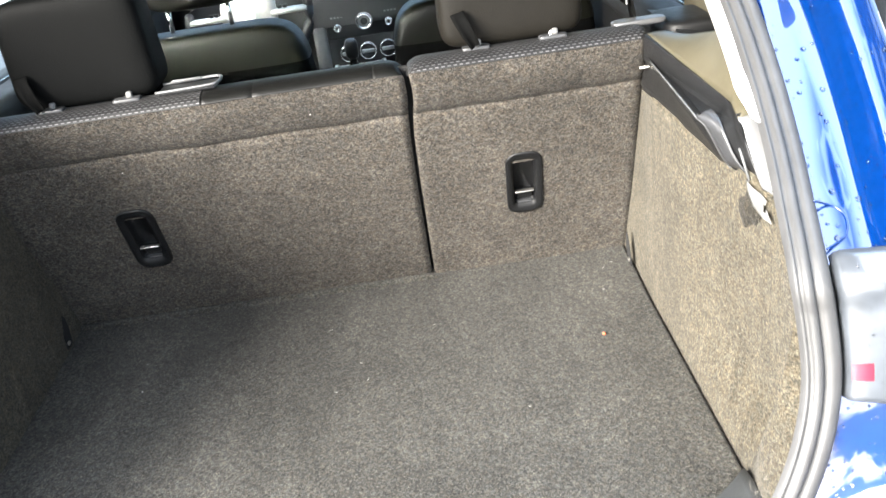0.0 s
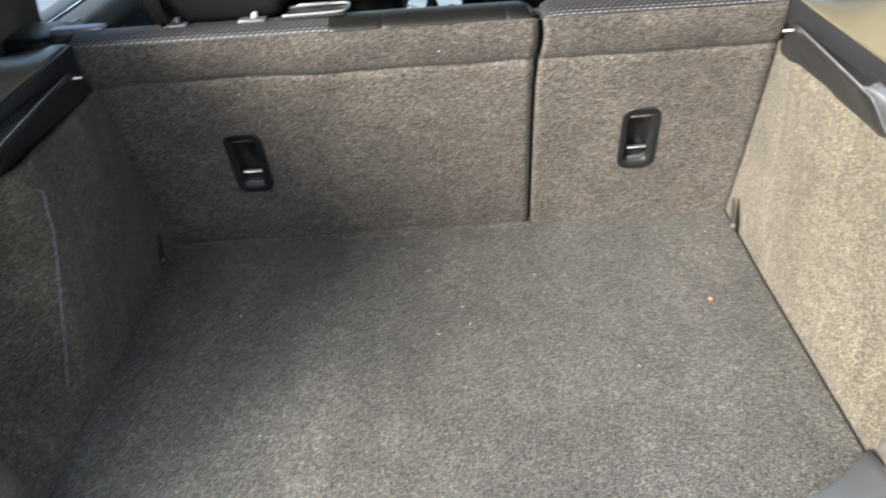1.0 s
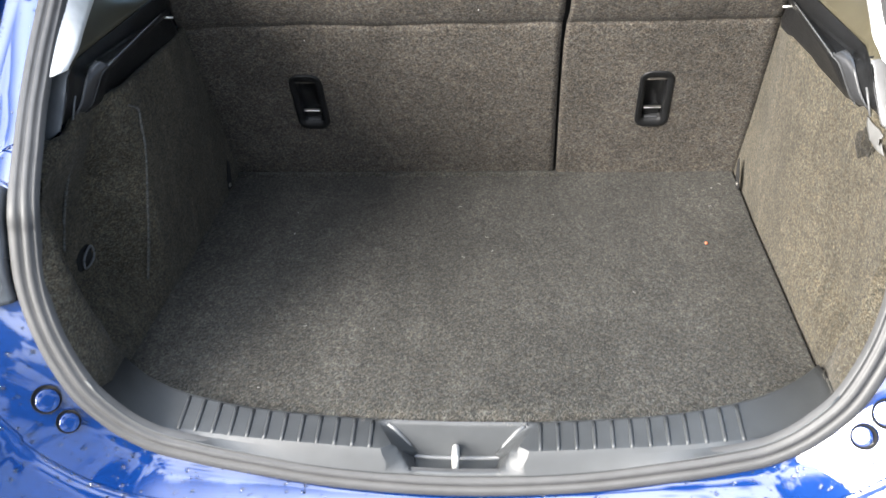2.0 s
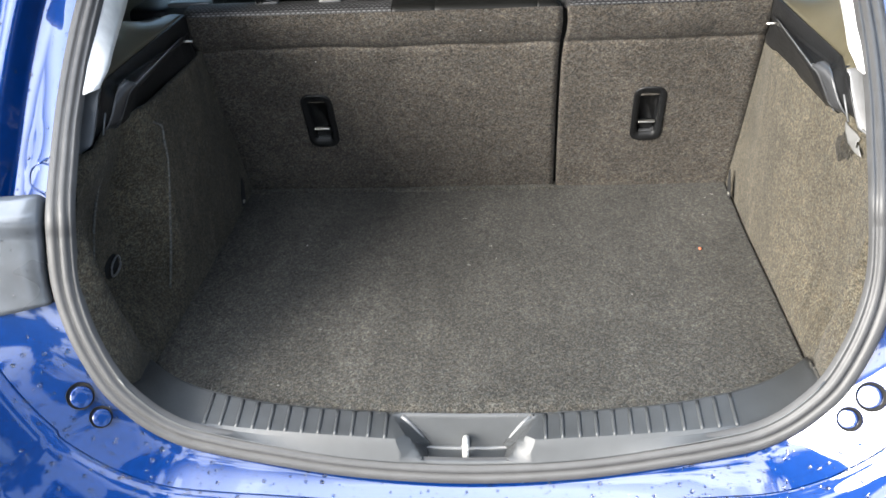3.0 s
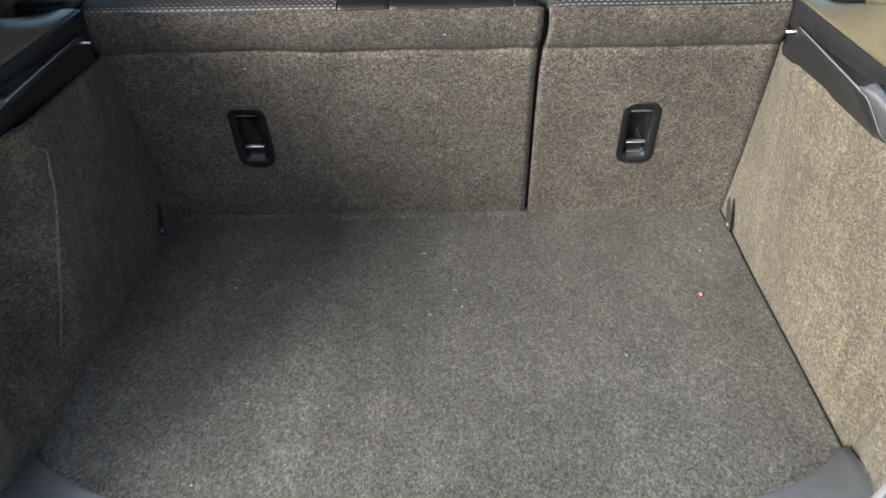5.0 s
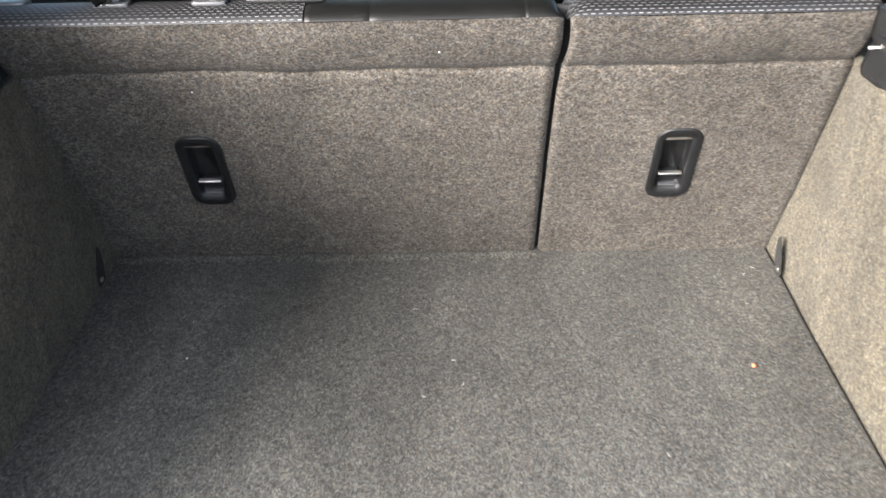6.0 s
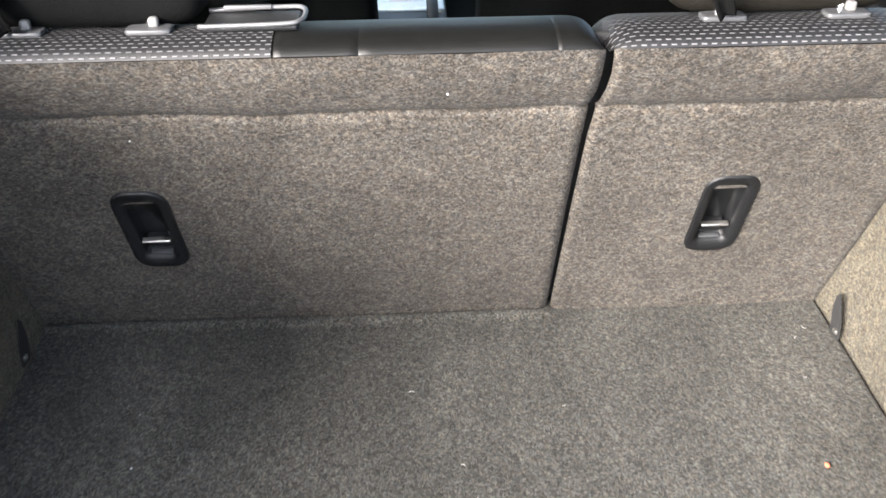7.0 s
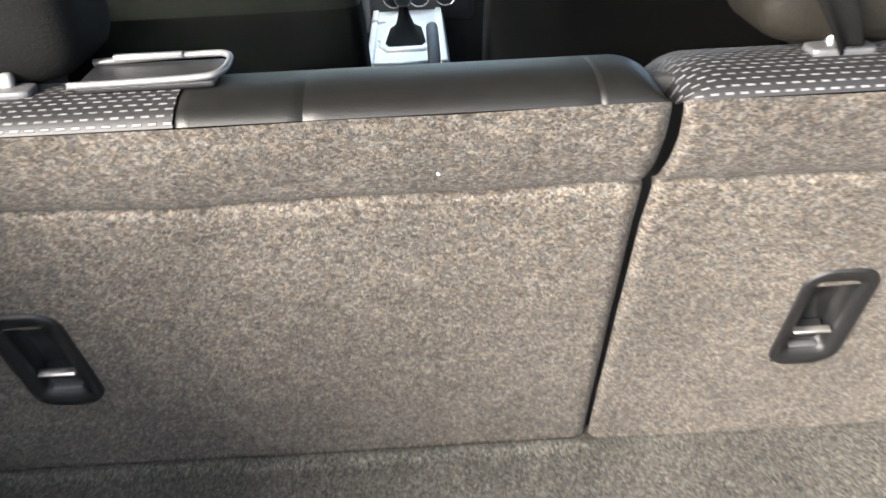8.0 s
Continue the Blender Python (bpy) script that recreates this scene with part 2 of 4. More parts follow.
M_DASH = material("dash_plastic", (0.014, 0.0145, 0.015), rough=0.55, bump=0.2, bump_scale=900)
M_GUIDE = material("mid_grey_plastic", (0.055, 0.056, 0.058), rough=0.35)
M_LITEDGE = material("lit_edge_plastic", (0.10, 0.103, 0.105), rough=0.35)
M_LIPEND = material("shiny_skylit_plastic", (0.032, 0.033, 0.035), rough=0.30, spec=0.5, bump=0.15, bump_scale=1500)
M_TAB = material("pale_grey_plastic", (0.14, 0.14, 0.136), rough=0.5)
M_BRIGHT = material("satin_silver_plastic", (0.48, 0.48, 0.47), rough=0.32, metal=0.3)
M_OLIVE = material("olive_vinyl", (0.0055, 0.0060, 0.0034), rough=0.45, spec=0.25, bump=0.3, bump_scale=500)
M_GAP = material("gap_shade", (0.006, 0.006, 0.006), rough=0.9)
M_LAMP = material("smoked_lamp_lens", (0.050, 0.056, 0.064), rough=0.28, coat=0.45, scale=25, vary=0.5)
M_RED = material("red_lens", (0.24, 0.015, 0.03), rough=0.3, coat=0.3)
M_ASPHALT = material("added_dark_asphalt", (0.06, 0.06, 0.062), rough=0.45, scale=8, vary=0.25, bump=0.5, bump_scale=220)
M_CONCRETE = material("pale_concrete", (0.42, 0.41, 0.39), rough=0.85, scale=4, vary=0.2, bump=0.3, bump_scale=60)


# ---- building helpers ----
def part(name, bm, mat, parent=None, label="", smooth=True, bevel=0.0, solid=0.0, kind=""):
    me = bpy.data.meshes.new(name)
    bmesh.ops.recalc_face_normals(bm, faces=bm.faces)
    bm.to_mesh(me)
    bm.free()
    me.materials.append(mat)
    if smooth:
        me.shade_smooth()
    ob = new(name, me)
    if parent:
        ob.parent = parent
    if solid:
        k = ob.modifiers.new("thick", "SOLIDIFY")
        k.thickness, k.offset = solid, -1
    if bevel:
        k = ob.modifiers.new("bevel", "BEVEL")
        k.width, k.segments, k.limit_method, k.angle_limit = bevel, 3, "ANGLE", radians(35)
    if label:
        ob["label"] = label
    if kind:
        ob["kind"] = kind
    return ob


def thing(name, label, category, group="", kind="", at=(0, 0, 0)):
    ob = new(name)
    ob.location = at
    ob.empty_display_size = 0.02
    return tagged(ob, label, category, group, kind)


def sheet(rows, close_u=False, close_v=False, uv=None):
    """A grid of quads over rows of points."""
    bm = bmesh.new()
    vs = [[bm.verts.new(q) for q in row] for row in rows]
    nr, nc = len(vs), len(vs[0])
    layer = bm.loops.layers.uv.new("uv") if uv else None
    for i in range(nr if close_u else nr - 1):
        for j in range(nc if close_v else nc - 1):
            i2, j2 = (i + 1) % nr, (j + 1) % nc
            f = bm.faces.new((vs[i][j], vs[i2][j], vs[i2][j2], vs[i][j2]))
            if uv:
                for loop, (a, b) in zip(f.loops, ((i, j), (i2, j), (i2, j2), (i, j2))):
                    loop[layer].uv = uv[a][b]
    return bm


def capped(rows, **kw):
    """A closed loft: each row is a closed ring; the ends are filled."""
    bm = sheet(rows, close_v=True)
    bm.verts.ensure_lookup_table()
    n = len(rows[0])
    bm.faces.new([bm.verts[k] for k in range(n)])
    bm.faces.new([bm.verts[len(bm.verts) - n + k] for k in range(n)])
    return bm


def box(lo, hi, bm=None):
    bm = bm or bmesh.new()
    c = [(a + b) / 2 for a, b in zip(lo, hi)]
    s = [b - a for a, b in zip(lo, hi)]
    bmesh.ops.create_cube(bm, size=1, matrix=Matrix.Translation(c) @ Matrix.Diagonal((*s, 1)))
    return bm


def smoothstep(a, b, v):
    u = min(1, max(0, (v - a) / (b - a)))
    return u * u * (3 - 2 * u)


def lerp(v, xs, ys):
    return float(np.interp(v, xs, ys))


def spline(points, per=8, closed=False):
    """Catmull-Rom through points."""
    p = [Vector(q) for q in points]
    n = len(p)
    out = []
    for i in range(n if closed else n - 1):
        if closed:
            a, b, c, d = p[i - 1], p[i], p[(i + 1) % n], p[(i + 2) % n]
        else:
            a, b, c, d = p[max(i - 1, 0)], p[i], p[i + 1], p[min(i + 2, n - 1)]
        for k in range(per):
            t = k / per
            out.append(0.5 * ((2 * b) + (c - a) * t + (2 * a - 5 * b + 4 * c - d) * t * t + (3 * b - a - 3 * c + d) * t ** 3))
    if not closed:
        out.append(p[-1])
    return out


def tube(path, r, n=10, flat=1.0, side=None):
    """A round or flattened bar along a path."""
    rows = []
    for i, q in enumerate(path):
        a, b = path[max(i - 1, 0)], path[min(i + 1, len(path) - 1)]
        t = (Vector(b) - Vector(a)).normalized()
        s = Vector(side) if side else (Vector((0, 0, 1)) if abs(t.z) < 0.9 else Vector((0, 1, 0)))
        u = t.cross(s).normalized()
        v = u.cross(t).normalized()
        rows.append([Vector(q) + u * math.cos(k * math.tau / n) * r + v * math.sin(k * math.tau / n) * r * flat for k in range(n)])
    return capped(rows)


def cushion(cx, cy, cz, w, d, h, r=0.3, n=24, taper=0.0, lean=0.0):
    """A padded block: a super-ellipsoid w wide, d deep, h high."""
    def sp(v, e):
        return math.copysign(abs(v) ** e, v)
    rows = []
    for i in range(n + 1):
        a = -math.pi / 2 + math.pi * i / n
        row = []
        for j in range(2 * n):
            b = math.tau * j / (2 * n)
            zz = sp(math.sin(a), r)
            k = 1 - taper * zz
            row.append((cx + w / 2 * k * sp(math.cos(a), r) * sp(math.cos(b), r),
                        cy + d / 2 * sp(math.cos(a), r) * sp(math.sin(b), r) - lean * zz * h / 2,
                        cz + h / 2 * zz))
        rows.append(row)
    bm = sheet(rows, close_v=True)
    bmesh.ops.remove_doubles(bm, verts=bm.verts, dist=1e-5)
    return bm


def disc(c, r, axis, depth, n=24, bm=None):
    """A short cylinder at c that points along axis."""
    bm = bm or bmesh.new()
    m = Matrix.Translation(c) @ Vector(axis).to_track_quat("Z", "Y").to_matrix().to_4x4()
    bmesh.ops.create_cone(bm, cap_ends=True, segments=n, radius1=r, radius2=r, depth=depth, matrix=m)
    return bm


# ---- surroundings ----
GROUND = -0.63
bm = bmesh.new()
bmesh.ops.create_grid(bm, x_segments=8, y_segments=8, size=400, matrix=Matrix.Translation((0, 0, GROUND)))
tagged(part("ground", bm, M_CONCRETE), "pale concrete yard round the added asphalt", "ground", kind="structure")
bm = bmesh.new()
bmesh.ops.create_grid(bm, x_segments=4, y_segments=6, size=1, matrix=Matrix.Translation((0, 0, GROUND + 0.004)) @ Matrix.Diagonal((6.5, 11.0, 1, 1)))
tagged(part("added_asphalt", bm, M_ASPHALT), "unseen dark asphalt, added to cut light bounced into the boot", "driveway", kind="structure")

# ---- tailgate opening: half outline of the body edge outside the rubber seal ----
HALF = [(0, -0.80, -0.074), (0.148, -0.80, -0.0645), (0.270, -0.80, -0.042), (0.330, -0.80, -0.0275), (0.375, -0.7995, -0.0135), (0.412, -0.798, 0.008), (0.442, -0.795, 0.0345),
        (0.466, -0.791, 0.063), (0.485, -0.784, 0.097), (0.501, -0.775, 0.136), (0.513, -0.763, 0.177), (0.5175, -0.753, 0.215), (0.5165, -0.740, 0.262), (0.514, -0.731, 0.292), (0.523, -0.673, 0.338), (0.536, -0.598, 0.388),
        (0.546, -0.518, 0.441), (0.551, -0.432, 0.499), (0.550, -0.300, 0.585), (0.540, -0.160, 0.670), (0.480, -0.070, 0.745),
        (0.250, -0.035, 0.775), (0, -0.030, 0.780)]
LOOP = [Vector(q) for q in HALF] + [Vector((-x, y, z)) for x, y, z in HALF[-2:0:-1]]
RIM = spline(LOOP, 8, closed=True)


def rim_frames():
    out = []
    n = len(RIM)
    mid = Vector((0, -0.5, 0.35))
    for i, q in enumerate(RIM):
        t = (RIM[(i + 1) % n] - RIM[i - 1]).normalized()
        o = Vector((t.z, 0, -t.x))
        if o.dot(q - mid) < 0:
            o = -o
        o = (o - t * o.dot(t)).normalized()
        b = t.cross(o)
        if b.y > 0:
            b = -b
        out.append((q, o, b))
    return out


FRAMES = rim_frames()


def rim_sheet(profile, pick=None):
    """Sweep a profile of (outward, backward) offsets round the opening; profile may depend on the station."""
    rows = []
    for q, o, b in FRAMES:
        if pick and not pick(q):
            rows.append(None)
            continue
        rows.append([q + o * u + b * v for u, v in profile(q)])
    return rows


car = thing("car_body", "wet metallic blue hatchback body with its tailgate open", "car", at=(0, 0, GROUND))
car.location = (0, 0, 0)

SEAL = [(0.0, -0.004), (0.0005, 0.004), (-0.002, 0.0068), (-0.008, 0.0080), (-0.0128, 0.0066), (-0.0148, 0.0012), (-0.0162, 0.0036), (-0.0188, 0.0066),
        (-0.0228, 0.0068), (-0.0262, 0.0042), (-0.0278, -0.0016), (-0.0292, 0.0008), (-0.0315, -0.0010), (-0.0335, -0.008)]
part("rubber_seal", sheet(rim_sheet(lambda q: SEAL), close_u=True), M_RUBBER, car, "grey rubber weatherstrip with two ridges")
part("black_gap", sheet(rim_sheet(lambda q: [(-0.001, 0.0), (0.0035, -0.002), (0.004, -0.010)]), close_u=True), M_GAP, car)


def strip_width(q):
    if q.z < 0.06:
        return 0.020 + 0.05 * (abs(q.x) / 0.45) ** 2
    return 0.069 + 0.30 * (q.z - 0.06)


def panel_end(q):
    """Width and fall of the panel between seal and bumper, which slopes most along the bottom."""
    w = strip_width(q)
    m, k = lerp(q.z, [0, 0.06, 0.15, 0.19], [1.0, 0.8, 0.45, 0.35]), lerp(q.z, [0, 0.06, 0.19], [0.67, 0.5, 0.38])
    u = (w + k * 0.018) / (1 + k * m)
    return u, m * u


UPPER = [(0.003, -0.004), (0.012, -0.001), (0.030, 0.001), (0.046, 0.002), (0.050, 0.004), (0.053, 0.009), (0.061, 0.028), (0.066, 0.034), (0.074, 0.037),
         (0.098, 0.036), (0.110, 0.030), (0.118, 0.014), (0.123, -0.05), (0.126, -0.3)]


def lower_strip(q):
    u, v = panel_end(q)
    return [(0.003 + (u - 0.003) * k / 6, -0.004 + (v + 0.004) * (k / 6) ** 1.15) for k in range(7)]


BUMPER = [(-0.002, -0.024), (0.003, -0.016), (0.003, -0.005), (0.005, -0.001), (0.010, 0.0015), (0.022, 0.016), (0.040, 0.042), (0.056, 0.068),
          (0.068, 0.083), (0.084, 0.092), (0.12, 0.095), (0.20, 0.082), (0.36, 0.042), (0.45, 0.012)]


def bumper_profile(q):
    u, v = panel_end(q)
    wrap = smoothstep(-0.03, 0.10, q.z)
    return [(u + du - wrap * 0.85 * max(0, du - 0.10), v + dv - wrap * 0.9 * max(0, du - 0.10)) for du, dv in BUMPER]


def runs(rows):
    """Break rows with gaps into runs, starting after a gap."""
    n = len(rows)
    start = next((i for i in range(n) if rows[i] is None), 0)
    out, cur = [], []
    for k in range(n + 1):
        r = rows[(start + k) % n]
        if r is None or k == n:
            if len(cur) > 1:
                out.append(cur)
            cur = []
        else:
            cur.append(r)
    return out


for run in runs(rim_sheet(lambda q: UPPER, lambda q: q.z > 0.30)):
    part("body_pillar_frame", sheet(run), M_PAINT, car)
for run in runs(rim_sheet(lower_strip, lambda q: q.z < 0.186)):
    part("rear_panel", sheet(run), M_PAINT, car)
for run in runs(rim_sheet(bumper_profile, lambda q: q.z < 0.150)):
    part("bumper", sheet(run), M_PAINT, car)
LAMP = [(0.005, -0.012), (0.006, 0.006), (0.010, 0.011), (0.03, 0.016), (0.06, 0.024), (0.10, 0.030), (0.14, 0.02), (0.18, -0.02), (0.21, -0.12)]
for run in runs(rim_sheet(lambda q: LAMP, lambda q: 0.180 < q.z < 0.312)):
    lamp = part("tail_lamp", sheet(run), M_LAMP, car, "smoked clear tail lamp lens with black edge", solid=0.004)
    if run[0][0].x > 0:
        spot = rim_sheet(lambda q: [(0.007, 0.0095), (0.011, 0.0125), (0.017, 0.0140), (0.023, 0.0155), (0.025, 0.0150)], lambda q: q.x > 0 and 0.196 < q.z < 0.216)
        part("red_reflector", sheet(runs(spot)[0]), M_RED, lamp, "small red reflector in the lens")

# ---- boot floor ----
def half_width(y):
    return lerp(y, [-0.63, -0.40, -0.19, -0.09, 0.03], [0.476, 0.480, 0.483, 0.487, 0.490])


FLOOR_EDGE = (-0.7461, -0.1036, 2.0206, 2.5080)


def floor_edge(x):
    x2 = min(abs(x), 0.49) ** 2
    return FLOOR_EDGE[0] + FLOOR_EDGE[1] * x2 + FLOOR_EDGE[2] * x2 ** 2 + FLOOR_EDGE[3] * x2 ** 3


def sill_rise(x):
    return lerp(abs(x), [0, 0.1, 0.33, 0.47], [-0.006, -0.004, 0.013, 0.015])


rows = []
XF = sorted([-0.478 + 0.956 * i / 48 for i in range(49)] + [s * v for s in (-1, 1) for v in (0.4775, 0.476, 0.474, 0.471)])
for x in XF:
    y0, y1 = floor_edge(x) - 0.004, 0.03
    row = []
    for y in [y0 + (-0.03 - y0) * j / 36 for j in range(36)] + [-0.03 + 0.002 * j for j in range(21)] + [0.02, y1]:
        z = 0.0012 * noise.noise((x * 5, y * 5, 0.3)) - 0.005 * (1 - smoothstep(0, 0.004, 0.478 - abs(x))) + (0.0055 * smoothstep(-0.022, -0.010, y) * (1 - smoothstep(-0.006, -0.001, y)) if x < 0.14 else 0) - 0.01 * (1 - smoothstep(0, 0.01, y - y0))
        row.append((x * (half_width(y) - 0.0015) / 0.478, y, z))
    rows.append(row)
floor = tagged(part("floor", sheet(rows), M_FLOOR, solid=0.02), "dark grey-brown felt carpet boot floor, worn and dusty", "boot floor", kind="structure")

# ---- side trims ----
# rear edge of the trims: along the end of the sill, then up behind the seal
INNER = sorted((p.z, p.y, p.x) for p in (q - o * 0.022 - b * 0.007 for q, o, b in FRAMES if q.x > 0.38 and q.y < -0.70 and q.z < 0.31))
SILL_END = {1: 0.442, -1: 0.4455}


def trim_edge(s):
    end = SILL_END[s]
    up = [q for q in INNER if end + 0.004 < q[2] and 0.05 < q[0] < 0.285]
    g = end - 0.441
    rows = [(0, -0.64, 0.477 + g * 0.6), (0.022, -0.700, 0.461 + g), (0.042, -0.738, 0.4495 + g), (0.058, -0.768, 0.446 + g), (0.069, -0.788, 0.442 + g)] + up + [(0.34, -0.625, 0.522)]
    return [list(v) for v in zip(*rows)]


def side_x(y, z, deep):
    """Inner face of the right-hand side trim: nearly upright at the wheel arch, hollowed behind it."""
    base = half_width(y) + (0.002 + 0.010 * smoothstep(-0.25, -0.12, y)) * z / 0.34
    top = smoothstep(0.2, 0.33, z)
    hollow = (deep * (1 - top) + 0.029 * top) * smoothstep(0.0, 0.10, z) * (smoothstep(-0.44, -0.52, y) if deep > 0.05 else smoothstep(-0.30, -0.64, y))
    return base + hollow


def side_rows(s, deep):
    rows = []
    ZR, YR, XR = trim_edge(s)
    for i in range(35):
        z = -0.02 + 0.36 * i / 34
        zz = max(z, 0)
        yf, yr, xr = -0.46 * zz + 0.05, lerp(zz, ZR, YR), lerp(zz, ZR, XR)
        row = []
        for j in range(91):
            u = j / 90
            y = yf + (yr - yf) * (1 - (1 - u) ** 1.8)
            x = side_x(y, zz, deep)
            # felt return beside the seal: a band from the rear edge to an inner corner, then the hollow
            corner = lerp(zz, [0, 0.03, 0.066, 0.10, 0.15, 0.20, 0.25, 0.30], [-0.636, -0.672, -0.690, -0.702, -0.716, -0.722, -0.716, -0.70])
            band = max(0.004, corner - yr)
            xe = lerp(zz, [0, 0.03, 0.066, 0.10, 0.15, 0.20, 0.28, 0.34], [0.477, 0.469, 0.464, 0.465, 0.472, 0.480, 0.497, 0.515])
            wide = lerp(zz, [0, 0.03, 0.10, 0.18], [0.02, 0.030, 0.032, 0.030])
            lin = min(1, max(0, (yr + band + wide - y) / wide))
            back = 0.5 * lin + 0.5 * smoothstep(0, 1, lin)
            x = x + (xr + (xe - xr) * min(1, max(0, (y - yr) / band)) - x) * back
            x += 0.0015 * noise.noise((y * 9, z * 9, s))
            row.append((s * x, y, z * (1 - 0.05 * smoothstep(-0.53, -0.60, y) * smoothstep(0.22, 0.34, z))))
        rows.append(row)
    return rows


for s, deep, nm in ((-1, 0.07, "wall_left"), (1, 0.03, "wall_right")):
    tagged(part(nm, sheet(side_rows(s, deep)), M_SIDEC, solid=-0.01 * s),
           "grey-brown felt carpet side trim of the boot over the wheel arch", "side trim", kind="structure")


# ---- black ledges along the tops of the side trims ----
EDGE_A, EDGE_B, EDGE_C = Vector((0.492, -0.557, 0.397)), Vector((0.506, -0.593, 0.329)), Vector((0.526, -0.606, 0.316))


def cover_edge(u, s):
    """Inner edge of the end cover from its top to its lower tip."""
    a = EDGE_A.lerp(EDGE_B, u / 0.8) if u < 0.8 else EDGE_B.lerp(EDGE_C, (u - 0.8) / 0.2)
    return Vector((s * (a.x - 0.002 * math.sin(math.pi * u)), a.y, a.z))



def ledge(s, nm):
    top = thing(nm, "black grained plastic parcel-shelf ledge along the boot side", "ledge", group="boot ledges")
    rows = []
    for i in range(31):
        y = -0.196 - 0.294 * i / 30
        lip = lerp(y, [-0.54, -0.22, -0.19], [0.4615, 0.4845, 0.486])
        lean = 0.012 * (y + 0.2) / -0.36
        tx, tz = lerp(y, [-0.545, -0.2], [0.503, 0.487]), lerp(y, [-0.545, -0.2], [0.399, 0.4138])
        prof = [(0.497, 0.325), (0.4835 + lean * 0.6, 0.335), (0.481 + lean * 0.5, 0.345), (lip + 0.0035, 0.374), (lip, 0.380), (lip + 0.0008, 0.3845), (lip + 0.003, 0.386),
                (max(lip + 0.004, min(lip + 0.009, tx - 0.008)), 0.3845), (max(lip + 0.005, min(lip + 0.013, tx - 0.006)), 0.381), (max(lip + 0.006, tx - 0.004), 0.381), (tx - 0.001, 0.384), (tx - 0.0005, tz - 0.006), (tx + 0.001, tz - 0.0015), (tx + 0.006, tz)]
        rows.append([(s * x, y, z) for x, z in prof])
    edge = spline([Vector(q) for q in ((0.4665, -0.498, 0.3835), (0.473, -0.508, 0.377), (0.4805, -0.517, 0.359), (0.488, -0.525, 0.341), (0.497, -0.5295, 0.333), (0.506, -0.532, 0.330))], 5)
    inner = spline([Vector(q) for q in ((0.5005, -0.498, 0.4010), (0.4985, -0.528, 0.3995), (0.492, -0.557, 0.397), (0.4965, -0.572, 0.372), (0.501, -0.584, 0.349), (0.506, -0.593, 0.330))], 5)
    for i, (p, q) in enumerate(zip(edge, inner)):
        u = i / (len(edge) - 1)
        foot = Vector((0.489, -0.498, 0.335)).lerp(Vector((0.4895, -0.5265, 0.3375)), min(1, u / 0.6))
        if u > 0.6:
            foot = p + Vector((0.001, 0.001, -0.0025))
        f = 1 - u
        ring = [foot + Vector((0.006, 0, -0.006)), foot, foot.lerp(p, 0.25), foot.lerp(p, 0.85), p, p + Vector((0.0008, 0, 0.0035 * f)), p.lerp(q, 0.06) + Vector((0, 0, 0.004 * f)),
                p.lerp(q, 0.20) + Vector((0.002 * u, 0, 0.0005 * f)), p.lerp(q, 0.33) + Vector((0.005 * u, 0.003 * u, -0.0045 * f)), p.lerp(q, 0.84) + Vector((0.006 * u, 0.004 * u, -0.014 * f)),
                p.lerp(q, 0.93) + Vector((0.003 * u, 0.002 * u, -0.013 * f)), p.lerp(q, 0.97) + Vector((0, 0, -0.006 * f)), q + Vector((0, 0, -0.0015)), q + Vector((0.005 * f + 0.002, 0.003, 0))]
        rows.append([(s * k.x, k.y, k.z) for k in ring])
    part("ledge_body", sheet(rows), M_LEDGE, top, solid=0.002).data.set_sharp_from_angle(angle=radians(38))
    part("slot_rib", tube([Vector((s * 0.4955, -0.552, 0.362)), Vector((s * 0.499, -0.558, 0.344)), Vector((s * 0.5025, -0.562, 0.328))], 0.0015, 8), M_LITEDGE, top)
    # down-turned end of the raised lip, its grey standing for reflected sky
    end = []
    for i, (p, q) in enumerate(zip(edge, inner)):
        u = i / (len(edge) - 1)
        row = []
        for k in range(7):
            w = k / 6
            d = p.lerp(q, (0.02 + 0.44 * w) * (1 - 0.12 * u)) + Vector((0, -0.004, 0.003)) * math.sin(math.pi * min(1, 0.15 + w))
            row.append(Vector((s * d.x, d.y, d.z)))
        end.append([row[0] + Vector((s * 0.004, 0.006, -0.004))] + row + [row[-1] + Vector((s * 0.003, 0.010, -0.006))])
    part("lip_end", sheet(end), M_LIPEND, top, "down-turned lip end, sky reflection put in its grey", solid=0.0015)
    bead = [Vector((s * (lerp(y, [-0.54, -0.22, -0.19], [0.4615, 0.4845, 0.486]) + 0.002), y, 0.3853)) for y in [-0.240 - 0.0258 * k for k in range(11)]]
    bead += [Vector((s * p.x, p.y - 0.001, p.z + 0.001)) for p in edge[1:]]
    part("lip_bead", tube(bead, 0.0012, 8), M_LITEDGE, top, "lip edge with its highlight put in paler grey")
    # smooth cover that runs on behind the seal, its light grey standing for reflected sky
    cover = []
    for i in range(15):
        u = i / 14
        a = cover_edge(u, s)
        far = Vector((0.534, -0.545, 0.400)).lerp(Vector((0.548, -0.612, 0.303)), u)
        far.x *= s
        row = [a + Vector((s * 0.008, 0.012, -0.003)), a + Vector((s * 0.0015, 0.003, 0))]
        for k in range(9):
            v = k / 8
            row.append(a.lerp(far, v) + Vector((-s * 0.002, -0.004, 0.001)) * math.sin(math.pi * v))
        cover.append(row)
    part("cover_edge", tube([Vector(r[3]) + Vector((0, -0.001, 0)) for r in cover[11:]] + [Vector(q) for q in cover[-1][4:]], 0.0012, 8), M_LITEDGE, top)
